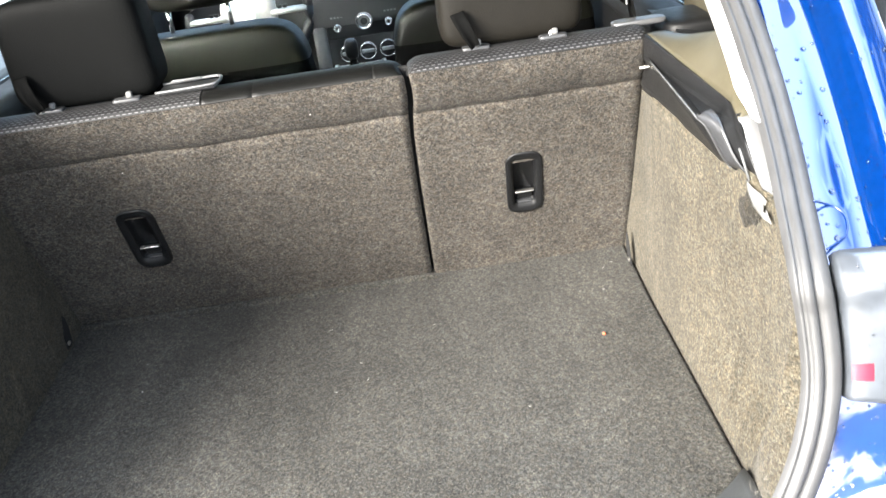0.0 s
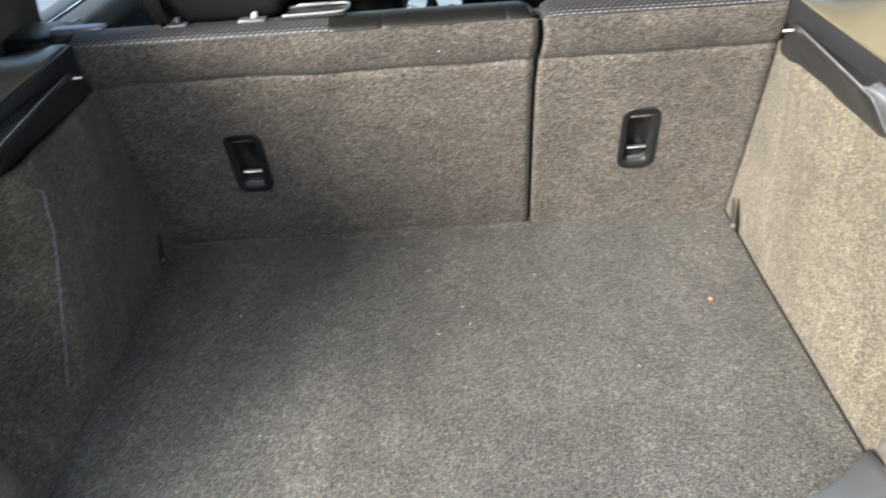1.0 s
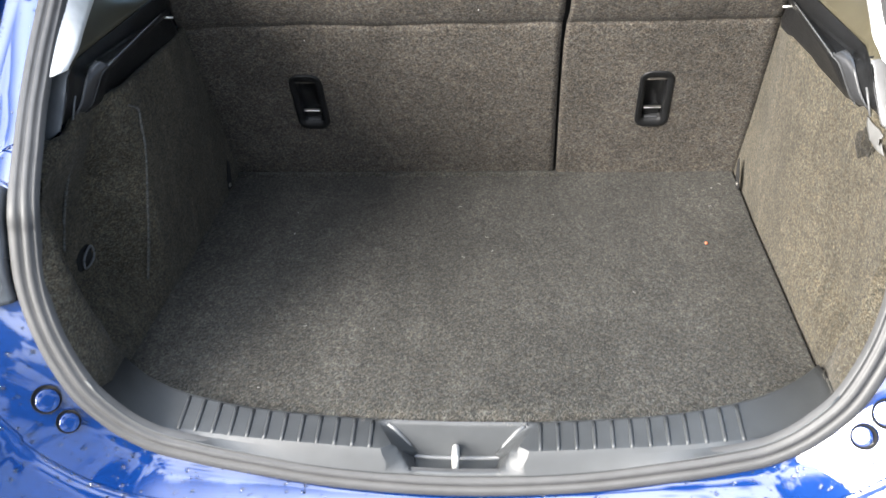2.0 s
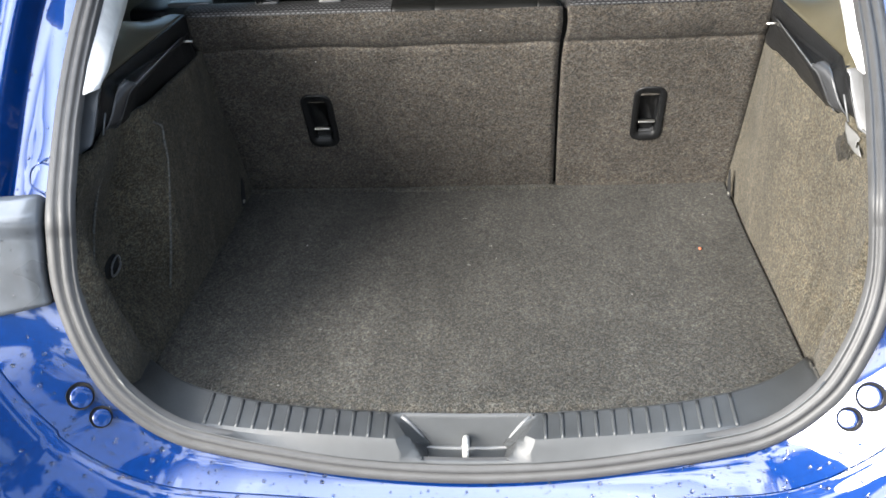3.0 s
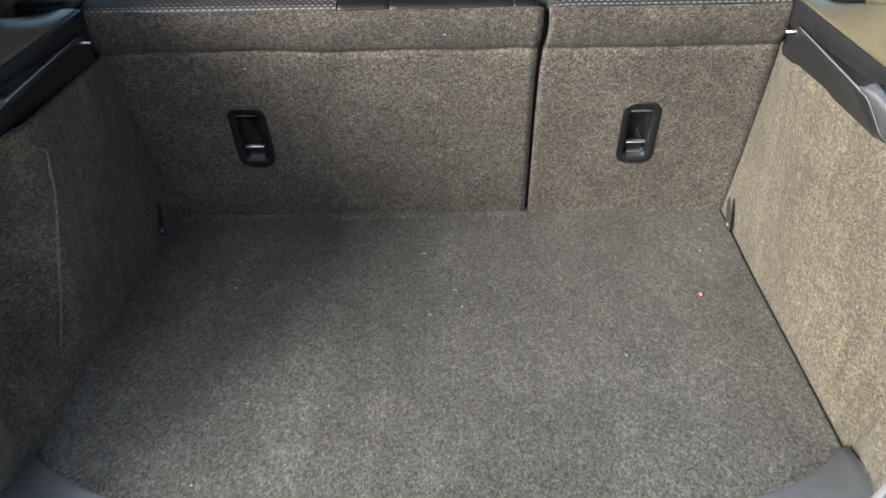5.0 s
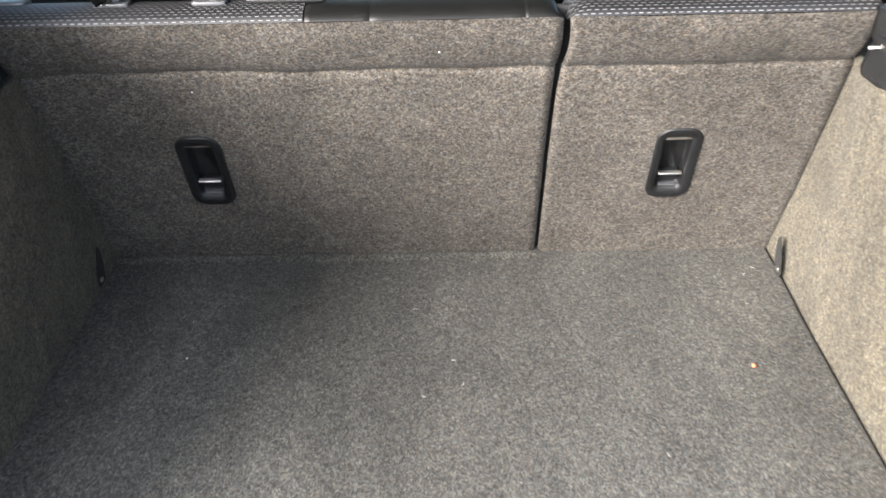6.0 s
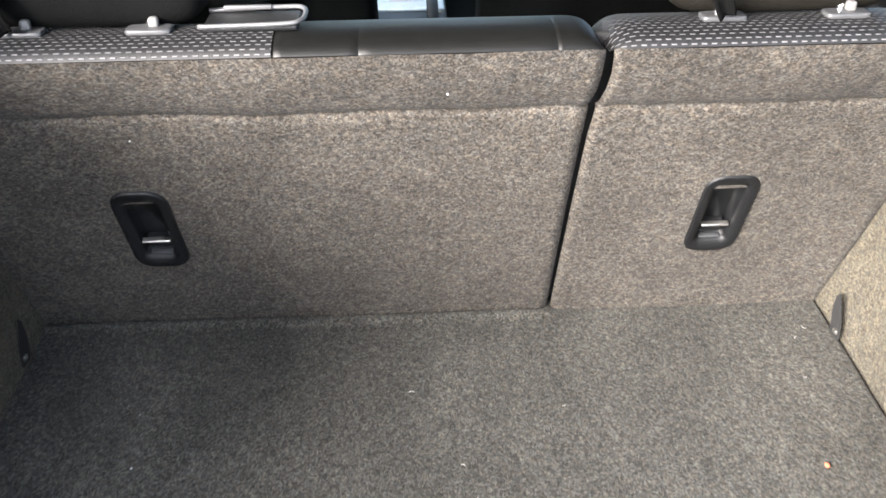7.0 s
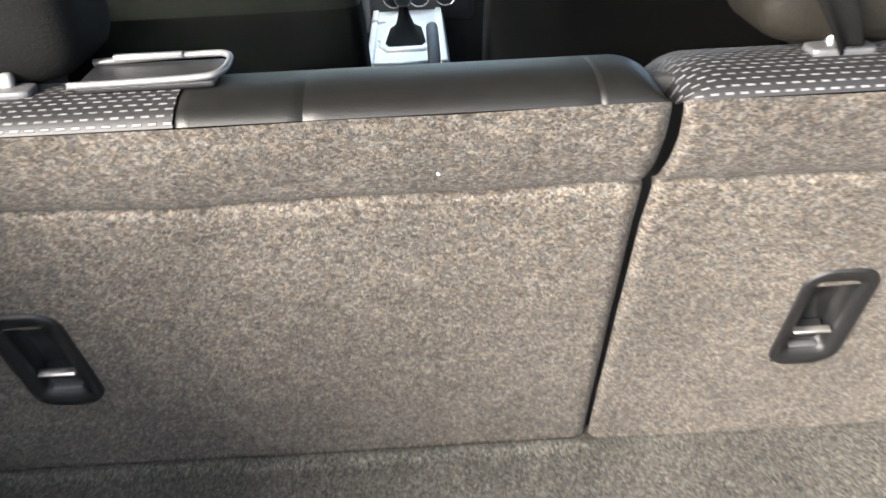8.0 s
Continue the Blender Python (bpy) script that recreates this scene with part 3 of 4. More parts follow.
    part("end_cover", sheet(cover), M_GREYP, top, "smooth plastic end cover, sky reflection put in its light grey", solid=0.002)
    # shelf pivot pin
    part("pivot_pin", tube([(s * 0.504, -0.222, 0.374), (s * 0.488, -0.222, 0.374), (s * 0.474, -0.222, 0.374)], 0.0023), M_STEEL, top, "small bright metal shelf pivot pin")
    part("pin_collar", disc((s * 0.489, -0.222, 0.374), 0.0046, (1, 0, 0), 0.003), M_STEEL, top)
    return top


ledge(-1, "parcel_shelf_ledge")
ledge(1, "parcel_shelf_ledge")


# ---- quarter trims and pillars above the ledges ----
def quarter(s):
    top = thing("quarter_trim", "beige plastic quarter trim panel beside the rear seat", "trim panel", group="quarter trims")
    rows = []
    for i in range(25):
        u = i / 24
        lo = Vector((0.4925, -0.196, 0.4140)).lerp(Vector((0.500, -0.512, 0.4010)), u)
        hi = Vector((0.545, -0.190, 0.403)).lerp(Vector((0.533, -0.425, 0.459)), u)
        row = []
        for k in range(11):
            v = k / 10
            q = lo.lerp(hi, v)
            q.z += 0.005 * math.sin(math.pi * v) * (1 - 0.5 * u)
            row.append((s * q.x, q.y, q.z))
        row.append((s * (hi.x + 0.006), hi.y, hi.z - 0.002))
        row.append((s * (hi.x + 0.012), hi.y, hi.z - 0.012))
        rows.append(row)
    last = rows[-1]
    end = [EDGE_A.lerp(Vector((0.534, -0.545, 0.400)), k / 10) for k in range(13)]
    for f in (0.35, 0.7, 1.0):
        rows.append([Vector(p).lerp(Vector((s * e.x, e.y, e.z)), f) for p, e in zip(last, end)])
    part("panel", sheet(rows), M_BEIGE, top, solid=0.003)
    shelf = [[(s * x, y, z) for x, z in ((0.545, 0.405), (0.60, 0.395), (0.68, 0.38))] for y in (-0.45, -0.3, -0.15, 0.0)]
    part("window_shelf", sheet(shelf), M_BLACK, top, "black plastic shelf under the quarter window", solid=0.003)
    part("belt_cover", cushion(s * 0.578, -0.10, 0.398, 0.095, 0.12, 0.036, 0.45, 14), M_BLACK, top, "black seat belt cover")
    # bright pillar trim that runs beside the seal
    pil = []
    for q, o, b in FRAMES:
        if s * q.x > 0.3 and 0.393 < q.z < 0.72:
            k = smoothstep(0.40, 0.490, q.z)
            p0 = q - o * 0.030 - b * 0.003
            off = Vector((-0.011, 0.038, 0.004)).lerp(Vector((0.001, 0.066, -0.020)), k)
            off = off * (0.55 + 0.45 * smoothstep(0.393, 0.412, q.z))
            off.x = s * off.x + (0.012 if s < 0 else 0)
            p1 = p0 + off
            mid = (p0 + p1) / 2 + Vector((-s * 0.004, -0.002, 0.002))
            pil.append([p0 + Vector((s * 0.01, 0.002, 0)), p0, (p0 + mid) / 2 + Vector((-s * 0.001, 0, 0)), mid, (p1 + mid) / 2 + Vector((-s * 0.001, 0, 0)), p1, p1 + Vector((s * 0.03, 0.01, 0))])
    part("pillar_trim", sheet(pil), M_WHITE, top, "white plastic pillar cover", solid=0.002)


quarter(-1)
quarter(1)

# ---- load sill ----
SEAL_IN = sorted((p.x, p.y, p.z) for p in (q - o * 0.0300 + b * 0.0015 for q, o, b in FRAMES if q.z < 0.11))
SX, SY, SZ = zip(*SEAL_IN)


def seal_inner(x):
    """Height and depth of the seal's inner edge along the bottom of the opening."""
    return lerp(x, SX, SZ), lerp(x, SX, SY)


sill = thing("load_sill", "grey-black ribbed plastic load sill trim with striker recess", "sill trim")
XS = sorted(set([round(-SILL_END[-1] + (SILL_END[-1] + SILL_END[1]) * i / 90, 4) for i in range(91)] + [s * v for s in (-1, 1) for v in (0.044, 0.0475, 0.0489, 0.0503, 0.054, 0.058, 0.0625, 0.066, 0.074, 0.078, 0.0815, 0.083, 0.0845, 0.089, 0.0935, 0.0965, 0.1)]))


def sill_point(x, v, splay=1.0):
    col = abs(x)
    x += splay * math.copysign(lerp(col, [0, 0.0489, 0.083, 0.150], [0, lerp(v, [0, 0.05, 0.64, 1], [0.0317, 0.0317, -0.006, 0.002]), lerp(v, [0, 0.05, 0.64, 1], [0.018, 0.018, 0.004, -0.005]), 0]), x)
    k = min(1.02, abs(x) / 0.438)
    zo, yo = seal_inner(x)
    xi = x * 0.466 / 0.438
    ze = sill_rise(xi)
    yi = floor_edge(xi)
    y = lerp(v, [0, 0.05, 0.55, 0.62, 1], [yi, yi - 0.002, yi + (yo - yi) * 0.76, yi + (yo - yi) * 0.82, yo])
    edge = zo - 0.0015
    bend = ze - 0.010 * (1 - k ** 6) + (edge - ze) * 0.62 * k ** 6
    z = lerp(v, [0, 0.05, 0.55, 0.62, 1], [ze - 0.022, ze, bend, bend - 0.003 * (1 - k ** 6) + (edge - bend) * 0.12, edge])
    # striker recess: sloping back wall, flat floor, splayed sides
    side = min(1, max(0, (0.083 - col) / 0.0341))
    depth = lerp(v, [0, 0.05, 0.10, 0.60, 0.66, 0.93, 1.0], [0, 0, 0.003, 0.044, 0.046, 0.046, 0.0]) * side
    if depth > 0:
        z = min(z, ze - depth)
        steep = lerp(v, [0, 0.05, 0.60, 0.66, 0.93, 1], [yi, yi - 0.002, yi - 0.014, yi - 0.018, yo + 0.006, yo])
        y += (steep - y) * side
    return (xi + (x - xi) * v, y, z)


VS = sorted(set([j / 28 for j in range(29)] + [0.05, 0.06, 0.10, 0.55, 0.585, 0.60, 0.62, 0.66, 0.93]))
rows = [[sill_point(x, v) for v in VS] for x in XS]
part("sill_body", sheet(rows), M_SILL, sill, solid=0.003).data.set_sharp_from_angle(angle=radians(26))
for s in (-1, 1):
    tuck = []
    for v in VS:
        p = Vector(sill_point(s * SILL_END[s], v)) + Vector((-s * 0.001, 0, -0.0015))
        tuck.append([p + Vector((0, 0, -0.002)), p + Vector((s * 0.012, 0.006, -0.004)), p + Vector((s * 0.035, 0.014, -0.002))])
    part("carpet_tuck", sheet(tuck), M_FLOOR, sill, "felt carpet tucked under the end of the sill")
for s in (-1, 1):
    for i in range(12):
        x = s * (0.105 + 0.0219 * i)
        pts = [Vector(sill_point(x / ((1 - v) * 0.466 / 0.438 + v), v, 0.0)) + Vector((0, 0, 0.0020)) for v in (0.08, 0.2, 0.3, 0.4, 0.5, 0.57)]
        part("rib", tube(pts, 0.0030, 8, flat=1.2), M_SILL, sill)
rim = [Vector(sill_point(x, v)) + Vector((0, -0.0025, 0.0015)) for x, v in
       [(-0.052, 0.075), (-0.0489, 0.2), (-0.0489, 0.4), (-0.0489, 0.6), (-0.03, 0.615), (0, 0.615), (0.03, 0.615), (0.0489, 0.6), (0.0489, 0.4), (0.0489, 0.2), (0.052, 0.075)]]
part("recess_rim", tube(rim, 0.0030, 8), M_LITEDGE, sill, "recess bevel, made paler for the light it catches")
M_STRIKER = material("worn_zinc", (0.5, 0.49, 0.46), rough=0.45, metal=0.4)
part("striker", tube(spline([(0, -0.764, -0.072), (0, -0.764, -0.036), (0, -0.768, -0.0285), (0, -0.780, -0.0285), (0, -0.784, -0.036), (0, -0.784, -0.07)], 4), 0.0044), M_STRIKER, sill, "worn zinc-plated latch striker loop")
part("striker_plate", box((-0.028, -0.792, -0.064), (0.028, -0.756, -0.0545)), M_SILL, sill, bevel=0.002)

# ---- rubber buffers on the rear panel ----
def buffer(x, y, z, r, core, s):
    t = thing("bump_stop", "round rubber tailgate bump stop on the wet blue panel", "bump stop", group="tailgate bump stops")
    ax = Vector((-0.47 * s, -0.73, 0.49)).normalized()
    c = Vector((x, y, z)) + ax * 0.001
    u = Vector((1, 0, 0)).cross(ax).normalized()
    v = ax.cross(u)

    def turned(rings, n=32):
        return sheet([[c + (u * math.cos(math.tau * j / n) + v * math.sin(math.tau * j / n)) * r * k + ax * h for j in range(n)] for k, h in rings], close_v=True)
    part("groove", turned(((1.24, 0.0002), (1.20, 0.0004), (1.17, -0.0025), (1.0, -0.0035), (0.9, -0.0035))), M_GAP, t, "dark groove round the plug")
    off = (u * (0.03 - 0.07 * s) - v * 0.11 * s) * r
    plug = turned(((0.99, -0.008), (0.985, 0.0010), (0.95, 0.0019), (0.90, 0.0021), (0.40, 0.0022), (0.02, 0.0022)))
    bmesh.ops.translate(plug, verts=plug.verts, vec=off)
    cap = part("cap", plug, M_PAINT, t)
    if core != M_PAINT:
        pip = turned(((0.62, 0.001), (0.60, 0.0042), (0.52, 0.0048), (0.02, 0.0050)))
        bmesh.ops.translate(pip, verts=pip.verts, vec=off)
        part("plug", pip, core, cap, "worn cream plug")


M_CREAM = material("worn_cream_plug", (0.30, 0.28, 0.20), rough=0.6)
for s in (-1, 1):
    buffer(s * 0.493, -0.8035, 0.066, 0.0142, M_PAINT, s)
    buffer(s * 0.470, -0.8085, 0.0365, 0.0118, M_CREAM if s > 0 else M_PAINT, s)

# ---- worn folds round the recess in the left-hand trim, painted paler where lit ----
for pts in (((-0.4735, -0.4523, 0.3120), (-0.4715, -0.4260, 0.2962), (-0.4708, -0.4290, 0.272), (-0.4705, -0.4310, 0.241), (-0.4730, -0.4511, 0.177), (-0.4800, -0.4638, 0.107), (-0.4845, -0.4880, 0.045)),
            ((-0.5030, -0.5785, 0.294), (-0.5235, -0.5765, 0.247), (-0.5360, -0.5841, 0.199), (-0.5360, -0.6050, 0.160))):
    tagged(part("carpet_fold", tube(spline([Vector(q) for q in pts], 6), 0.0022, 8), M_FOLD), "worn fold in the felt trim, paler also for the light on it", "carpet fold", group="trim folds")

# ---- cargo hook in the left-hand trim ----
hook = thing("cargo_hook", "black plastic cargo hook set in the carpet trim", "hook")
loop = spline([(-0.533, -0.538, 0.132), (-0.531, -0.559, 0.133), (-0.530, -0.572, 0.127), (-0.530, -0.573, 0.115), (-0.530, -0.556, 0.113), (-0.531, -0.539, 0.118)], 5, closed=True)
part("ring", tube(loop + [loop[0]], 0.0016), M_GREYP, hook)
part("backing", cushion(-0.5385, -0.556, 0.122, 0.006, 0.050, 0.032, 0.8, 12), M_GAP, hook)

# ---- pockets at the foot of the side trims ----
for s in (-1, 1):
    pk = thing("trim_pocket", "dark slot in the carpet trim beside the seat hinge", "slot", group="hinge slots")
    bm = sheet([[(s * (0.4765 + 0.001 * k), -0.072 + y, z) for y, z in ((-0.020, 0.010), (-0.018, 0.004), (0.004, 0.004), (0.010, 0.030), (0.008, 0.052), (0.0, 0.060), (-0.006, 0.050), (-0.016, 0.03))] for k in range(2)], close_v=True)
    bm.faces.new([v for v in bm.verts][:8])
    part("slot", bm, M_GAP, pk, smooth=False)
    part("bracket", box((min(s * 0.474, s * 0.478), -0.086, 0.010), (max(s * 0.474, s * 0.478), -0.078, 0.016)), M_STEEL, pk, bevel=0.001)

# ---- rear seat backs ----
# outline of the back across y and z: foot, carpeted rear face, crease, roll, padded top, front face
CARPET = [(0.010, -0.03), (0.002, -0.01), (0.0, 0.004), (-0.055, 0.12), (-0.107, 0.232), (-0.147, 0.320), (-0.1512, 0.3300), (-0.1512, 0.3335), (-0.1474, 0.3360), (-0.1512, 0.3380), (-0.1555, 0.3400), (-0.163, 0.3465), (-0.174, 0.360), (-0.186, 0.378), (-0.196, 0.397), (-0.200, 0.408)]
TOPS = [(-0.200, 0.408), (-0.1985, 0.4115), (-0.192, 0.4158), (-0.180, 0.4192), (-0.165, 0.4205), (-0.148, 0.4195), (-0.125, 0.4150), (-0.095, 0.406), (-0.065, 0.392), (-0.045, 0.37), (-0.03, 0.33), (0.03, 0.2), (0.12, 0.0)]


def dense(points, step=0.012):
    out = []
    for a, b in zip(points, points[1:]):
        n = max(1, int((Vector(b) - Vector(a)).length / step))
        out += [tuple(Vector(a).lerp(Vector(b), k / n)) for k in range(n)]
    return out + [points[-1]]


def gap_x(z):
    return lerp(z, [0, 0.20, 0.30, 0.335, 0.36, 0.385, 0.41, 0.43], [0.1465, 0.1470, 0.1488, 0.1512, 0.1543, 0.1555, 0.1530, 0.148])


def half_gap(z):
    return lerp(z, [0, 0.3, 0.37, 0.43], [0.0022, 0.0026, 0.0042, 0.003])


def seat_strip(profile, x0, x1, nx, r0, r1, wave=0.0):
    """Sweep a profile from side to side; r0, r1 round the ends off. x0, x1 may follow the height."""
    pts = dense(profile)
    rows, uvs = [], []
    arc = 0
    arcs = []
    for k, p in enumerate(pts):
        if k:
            arc += (Vector(p) - Vector(pts[k - 1])).length
        arcs.append(arc)
    for i in range(nx + 1):
        u = i / nx
        row, uvr = [], []
        for (y, z), a in zip(pts, arcs):
            xa = x0(z) if callable(x0) else x0
            xb = x1(z) if callable(x1) else x1
            x = xa + (xb - xa) * u
            pull = 0.0
            for rr, d in ((r0, x - xa), (r1, xb - x)):
                if rr and d < rr:
                    pull += rr - math.sqrt(max(0, rr * rr - (rr - d) ** 2))
            yy, zz = y + pull * 0.9, z - pull * 0.45 * smoothstep(0.38, 0.42, z) * (1 if y < -0.03 else 0)
            wv = wave * noise.noise((x * 7, z * 7, 1.7))
            if wave and 0.25 < z < 0.40:
                zz += smoothstep(0.25, 0.325, z) * (1 - smoothstep(0.35, 0.40, z)) * (0.0045 * noise.noise((x * 9, 0.0, 8.0)) + 0.0018 * noise.noise((x * 31, 0.0, 3.0)))
            for d, soft in ((x - xa, r0 == 0.009), (xb - x, r1 == 0.009)):
                if soft and d < 0.026:
                    zz -= 0.60 * (0.026 - math.sqrt(max(0, 0.026 ** 2 - (0.026 - d) ** 2))) * (1 if y > -0.170 else smoothstep(0.407, 0.420, z))
            row.append((x, yy + wv, zz + wv))
            uvr.append((x, a))
        rows.append(row)
        uvs.append(uvr)
    return sheet(rows, uv=uvs)


def release_handle(cx, seat):
    """Oblong latch bezel with a pull lever and a bright bar, set in the carpeted back."""
    up = Vector((0, -0.46, 1)).normalized()
    out = Vector((0, -1, -0.46)).normalized()
    c = Vector((cx, -0.46 * 0.178, 0.178))
    X = Vector((1, 0, 0))

    def oblong(w, h, r, lift, n=6):
        ring = []
        for sx, sz, a0 in ((1, 1, 0), (-1, 1, 90), (-1, -1, 180), (1, -1, 270)):
            for k in range(n + 1):
                a = radians(a0 + 90 * k / n)
                ring.append(c + X * (sx * (w / 2 - r) + r * math.cos(a)) + up * (sz * (h / 2 - r) + r * math.sin(a)) + out * lift)
        return ring
    rings = [oblong(0.060, 0.136, 0.021, -0.004), oblong(0.0595, 0.1355, 0.021, 0.001), oblong(0.0575, 0.1335, 0.020, 0.0032), oblong(0.0555, 0.1315, 0.019, 0.0036), oblong(0.046, 0.120, 0.015, 0.0026),
             oblong(0.036, 0.102, 0.008, 0.0010), oblong(0.034, 0.098, 0.007, -0.004), oblong(0.033, 0.095, 0.006, -0.019)]
    bm = sheet(rings, close_v=True)
    bm.verts.ensure_lookup_table()
    n = len(rings[0])
    bm.faces.new([bm.verts[len(bm.verts) - n + k] for k in range(n)])
    bezel = part("release_bezel", bm, M_BLACK, seat, "black plastic seat release recess")

    def bar(z0, z1, w, l0, l1, name, mat, lab=""):
        bm = bmesh.new()
        p = [c + X * (sx * w / 2) + up * z + out * l for sx in (-1, 1) for z in (z0, z1) for l in (l0, l1)]
        vs = [bm.verts.new(q) for q in p]
        for f in ((0, 1, 3, 2), (4, 6, 7, 5), (0, 4, 5, 1), (2, 3, 7, 6), (0, 2, 6, 4), (1, 5, 7, 3)):
            bm.faces.new([vs[k] for k in f])
        part(name, bm, mat, bezel, lab, bevel=0.0012)
    bar(-0.0235, -0.0205, 0.031, -0.006, 0.0008, "lever_edge", M_STEEL, "pale lit edge of the pull lever")
    bar(-0.045, -0.028, 0.026, -0.018, -0.009, "inner_plate", M_LEDGE)
    bar(-0.0485, -0.0465, 0.024, -0.008, -0.002, "lower_lip", M_TIP)


def rear_headrest(cx, seat, mat, strap_x):
    hr = part("headrest", cushion(cx, -0.116, 0.4975, 0.203, 0.096, 0.158, 0.30, 26, taper=0.03, lean=0.10), mat, seat, "padded vinyl headrest")
    for dx in (-0.055, 0.055):
        part("post", tube([(cx + dx, -0.150, 0.405), (cx + dx, -0.145, 0.45)], 0.006), M_CHROME, hr)
        part("guide", cushion(cx + dx, -0.160, 0.4215, 0.040, 0.020, 0.006, 0.35, 12), M_GUIDE, hr, "grey plastic headrest guide")
        part("release_button", cushion(cx + dx + 0.004, -0.158, 0.4275, 0.009, 0.008, 0.010, 0.6, 10), M_TAB, hr, "pale release button")
    # tether strap down the rear face
    pts = [Vector(q) for q in ((strap_x - 0.004, -0.166, 0.474), (strap_x + 0.000, -0.174, 0.464), (strap_x + 0.008, -0.177, 0.445), (strap_x + 0.016, -0.172, 0.426))]
    pts = spline(pts, 5)
    part("strap", sheet([[q + Vector((dx * math.cos(1.1 * i / len(pts)), -abs(dx) * math.sin(1.1 * i / len(pts)), dx * 0.25)) for dx in (-0.010, -0.005, 0, 0.005, 0.010)] for i, q in enumerate(pts)]), M_DARKCL, hr, "black webbing tether strap", solid=0.002)
    return hr


def rear_seat(x0, x1, r0, r1, hx, label):
    seat = thing("rear_seat_back", label, "rear seat", group="rear seat backs")
    bm = seat_strip(CARPET, x0, x1, 110, r0, r1, 0.0020)
    hole = [f for f in bm.faces if abs(f.calc_center_median().x - hx) < 0.024 and abs(f.calc_center_median().z - 0.174) < 0.050]
    bmesh.ops.delete(bm, geom=hole, context="FACES")
    part("carpeted_back", bm, M_SEATC, seat, "grey-brown felt carpet with a pressed crease")
    return seat


big = rear_seat(-0.500, lambda z: gap_x(z) - half_gap(z), 0.02, 0.008, -0.302, "wide rear seat back in grey-brown carpet with black headrest, upright")
small = rear_seat(lambda z: gap_x(z) + half_gap(z), 0.500, 0.008, 0.02, 0.314, "narrow rear seat back in grey-brown carpet with black headrest, upright")
part("fabric_top", seat_strip(TOPS, -0.500, -0.135, 60, 0.02, 0), M_MESHF, big, "black and grey open mesh fabric")
part("vinyl_top", seat_strip(TOPS, -0.1355, -0.0615, 16, 0.003, 0.002), M_VINYL, big, "black vinyl strip")
part("vinyl_top", seat_strip(TOPS, -0.0625, 0.1085, 24, 0.002, 0.002), M_VINYL, big)
part("vinyl_top", seat_strip(TOPS, 0.1075, lambda z: gap_x(z) - half_gap(z), 20, 0.002, 0.009), M_VINYL, big)
part("fabric_top", seat_strip(TOPS, lambda z: gap_x(z) + half_gap(z), 0.500, 90, 0.009, 0.02), M_MESHF, small, "black and grey open mesh fabric")
release_handle(-0.302, big)
release_handle(0.314, small)
rear_headrest(-0.298, big, M_HEAD, -0.374)
rear_headrest(0.3125, small, M_VINYLG, 0.240)
# armrest slot and latch plates on top
slot = part("hinge_cover", box((-0.196, -0.170, 0.4205), (-0.114, -0.127, 0.4265)), M_LEDGE, big, "dark recess of the armrest hinge", bevel=0.0025)
ring = [Vector(q) for q in ((-0.199, -0.171, 0.4265), (-0.160, -0.172, 0.4272), (-0.122, -0.172, 0.4282), (-0.113, -0.169, 0.429), (-0.109, -0.160, 0.4295), (-0.109, -0.142, 0.4300), (-0.113, -0.132, 0.4300), (-0.122, -0.128, 0.4298), (-0.160, -0.128, 0.4290), (-0.196, -0.129, 0.4280))]
part("cover_frame", tube(spline(ring, 4), 0.0022, 8), M_SILVER, slot, "bright curved metal edge")
part("cover_bar", box((-0.183, -0.132, 0.4285), (-0.140, -0.128, 0.4325)), M_SILVER, slot, bevel=0.001)
for s, seat in ((-1, big), (1, small)):
    part("latch_plate", cushion(s * 0.496, -0.138, 0.4195, 0.078, 0.028, 0.009, 0.4, 14), M_SILVER, seat, "bright seat latch button plate")
part("gap_shade_sheet", sheet([[(x, -0.46 * z + 0.022, z) for z in (-0.02, 0.1, 0.2, 0.3, 0.36, 0.41)] for x in (0.125, 0.185)]), M_GAP, big, solid=-0.005)

# ---- cabin shell ----
for s in (-1, 1):
    side = thing("cabin_side", "grey plastic cabin side with window opening", "car interior", group="cabin sides", kind="structure")
    part("lower_panel", box((min(s * 0.66, s * 0.72), -0.42, -0.45), (max(s * 0.66, s * 0.72), 2.4, 0.37)), M_DASH, side, bevel=0.02)
    part("door_top", box((min(s * 0.60, s * 0.70), 0.05, 0.30), (max(s * 0.60, s * 0.70), 1.9, 0.36)), M_DASH, side, bevel=0.02)
    for y0, y1 in ((-0.2, 0.0), (0.75, 0.87)):
        part("pillar", box((min(s * 0.60, s * 0.64), y0, 0.36), (max(s * 0.60, s * 0.64), y1, 0.80)), M_BEIGE, side, bevel=0.015)
    part("roof_rail", box((min(s * 0.50, s * 0.62), -0.05, 0.72), (max(s * 0.50, s * 0.62), 1.7, 0.80)), M_BEIGE, side, bevel=0.02)
    part("rear_pillar", box((min(s * 0.655, s * 0.70), -0.46, 0.30), (max(s * 0.655, s * 0.70), -0.02, 0.82)), M_DASH, side, bevel=0.015)
    part("window_pane", box((min(s * 0.655, s * 0.659), -0.02, 0.37), (max(s * 0.655, s * 0.659), 2.1, 0.78)), M_GLASS, side, smooth=False)
tagged(part("ceiling", box((-0.60, -0.04, 0.785), (0.60, 1.5, 0.82)), M_BEIGE, bevel=0.01), "pale headliner of the car roof", "headliner", kind="structure")
tagged(part("wall_front", box((-0.75, 2.38, -0.46), (0.75, 2.44, 0.26)), M_DARKCL), "black bulkhead in front of the footwells", "bulkhead", kind="structure")
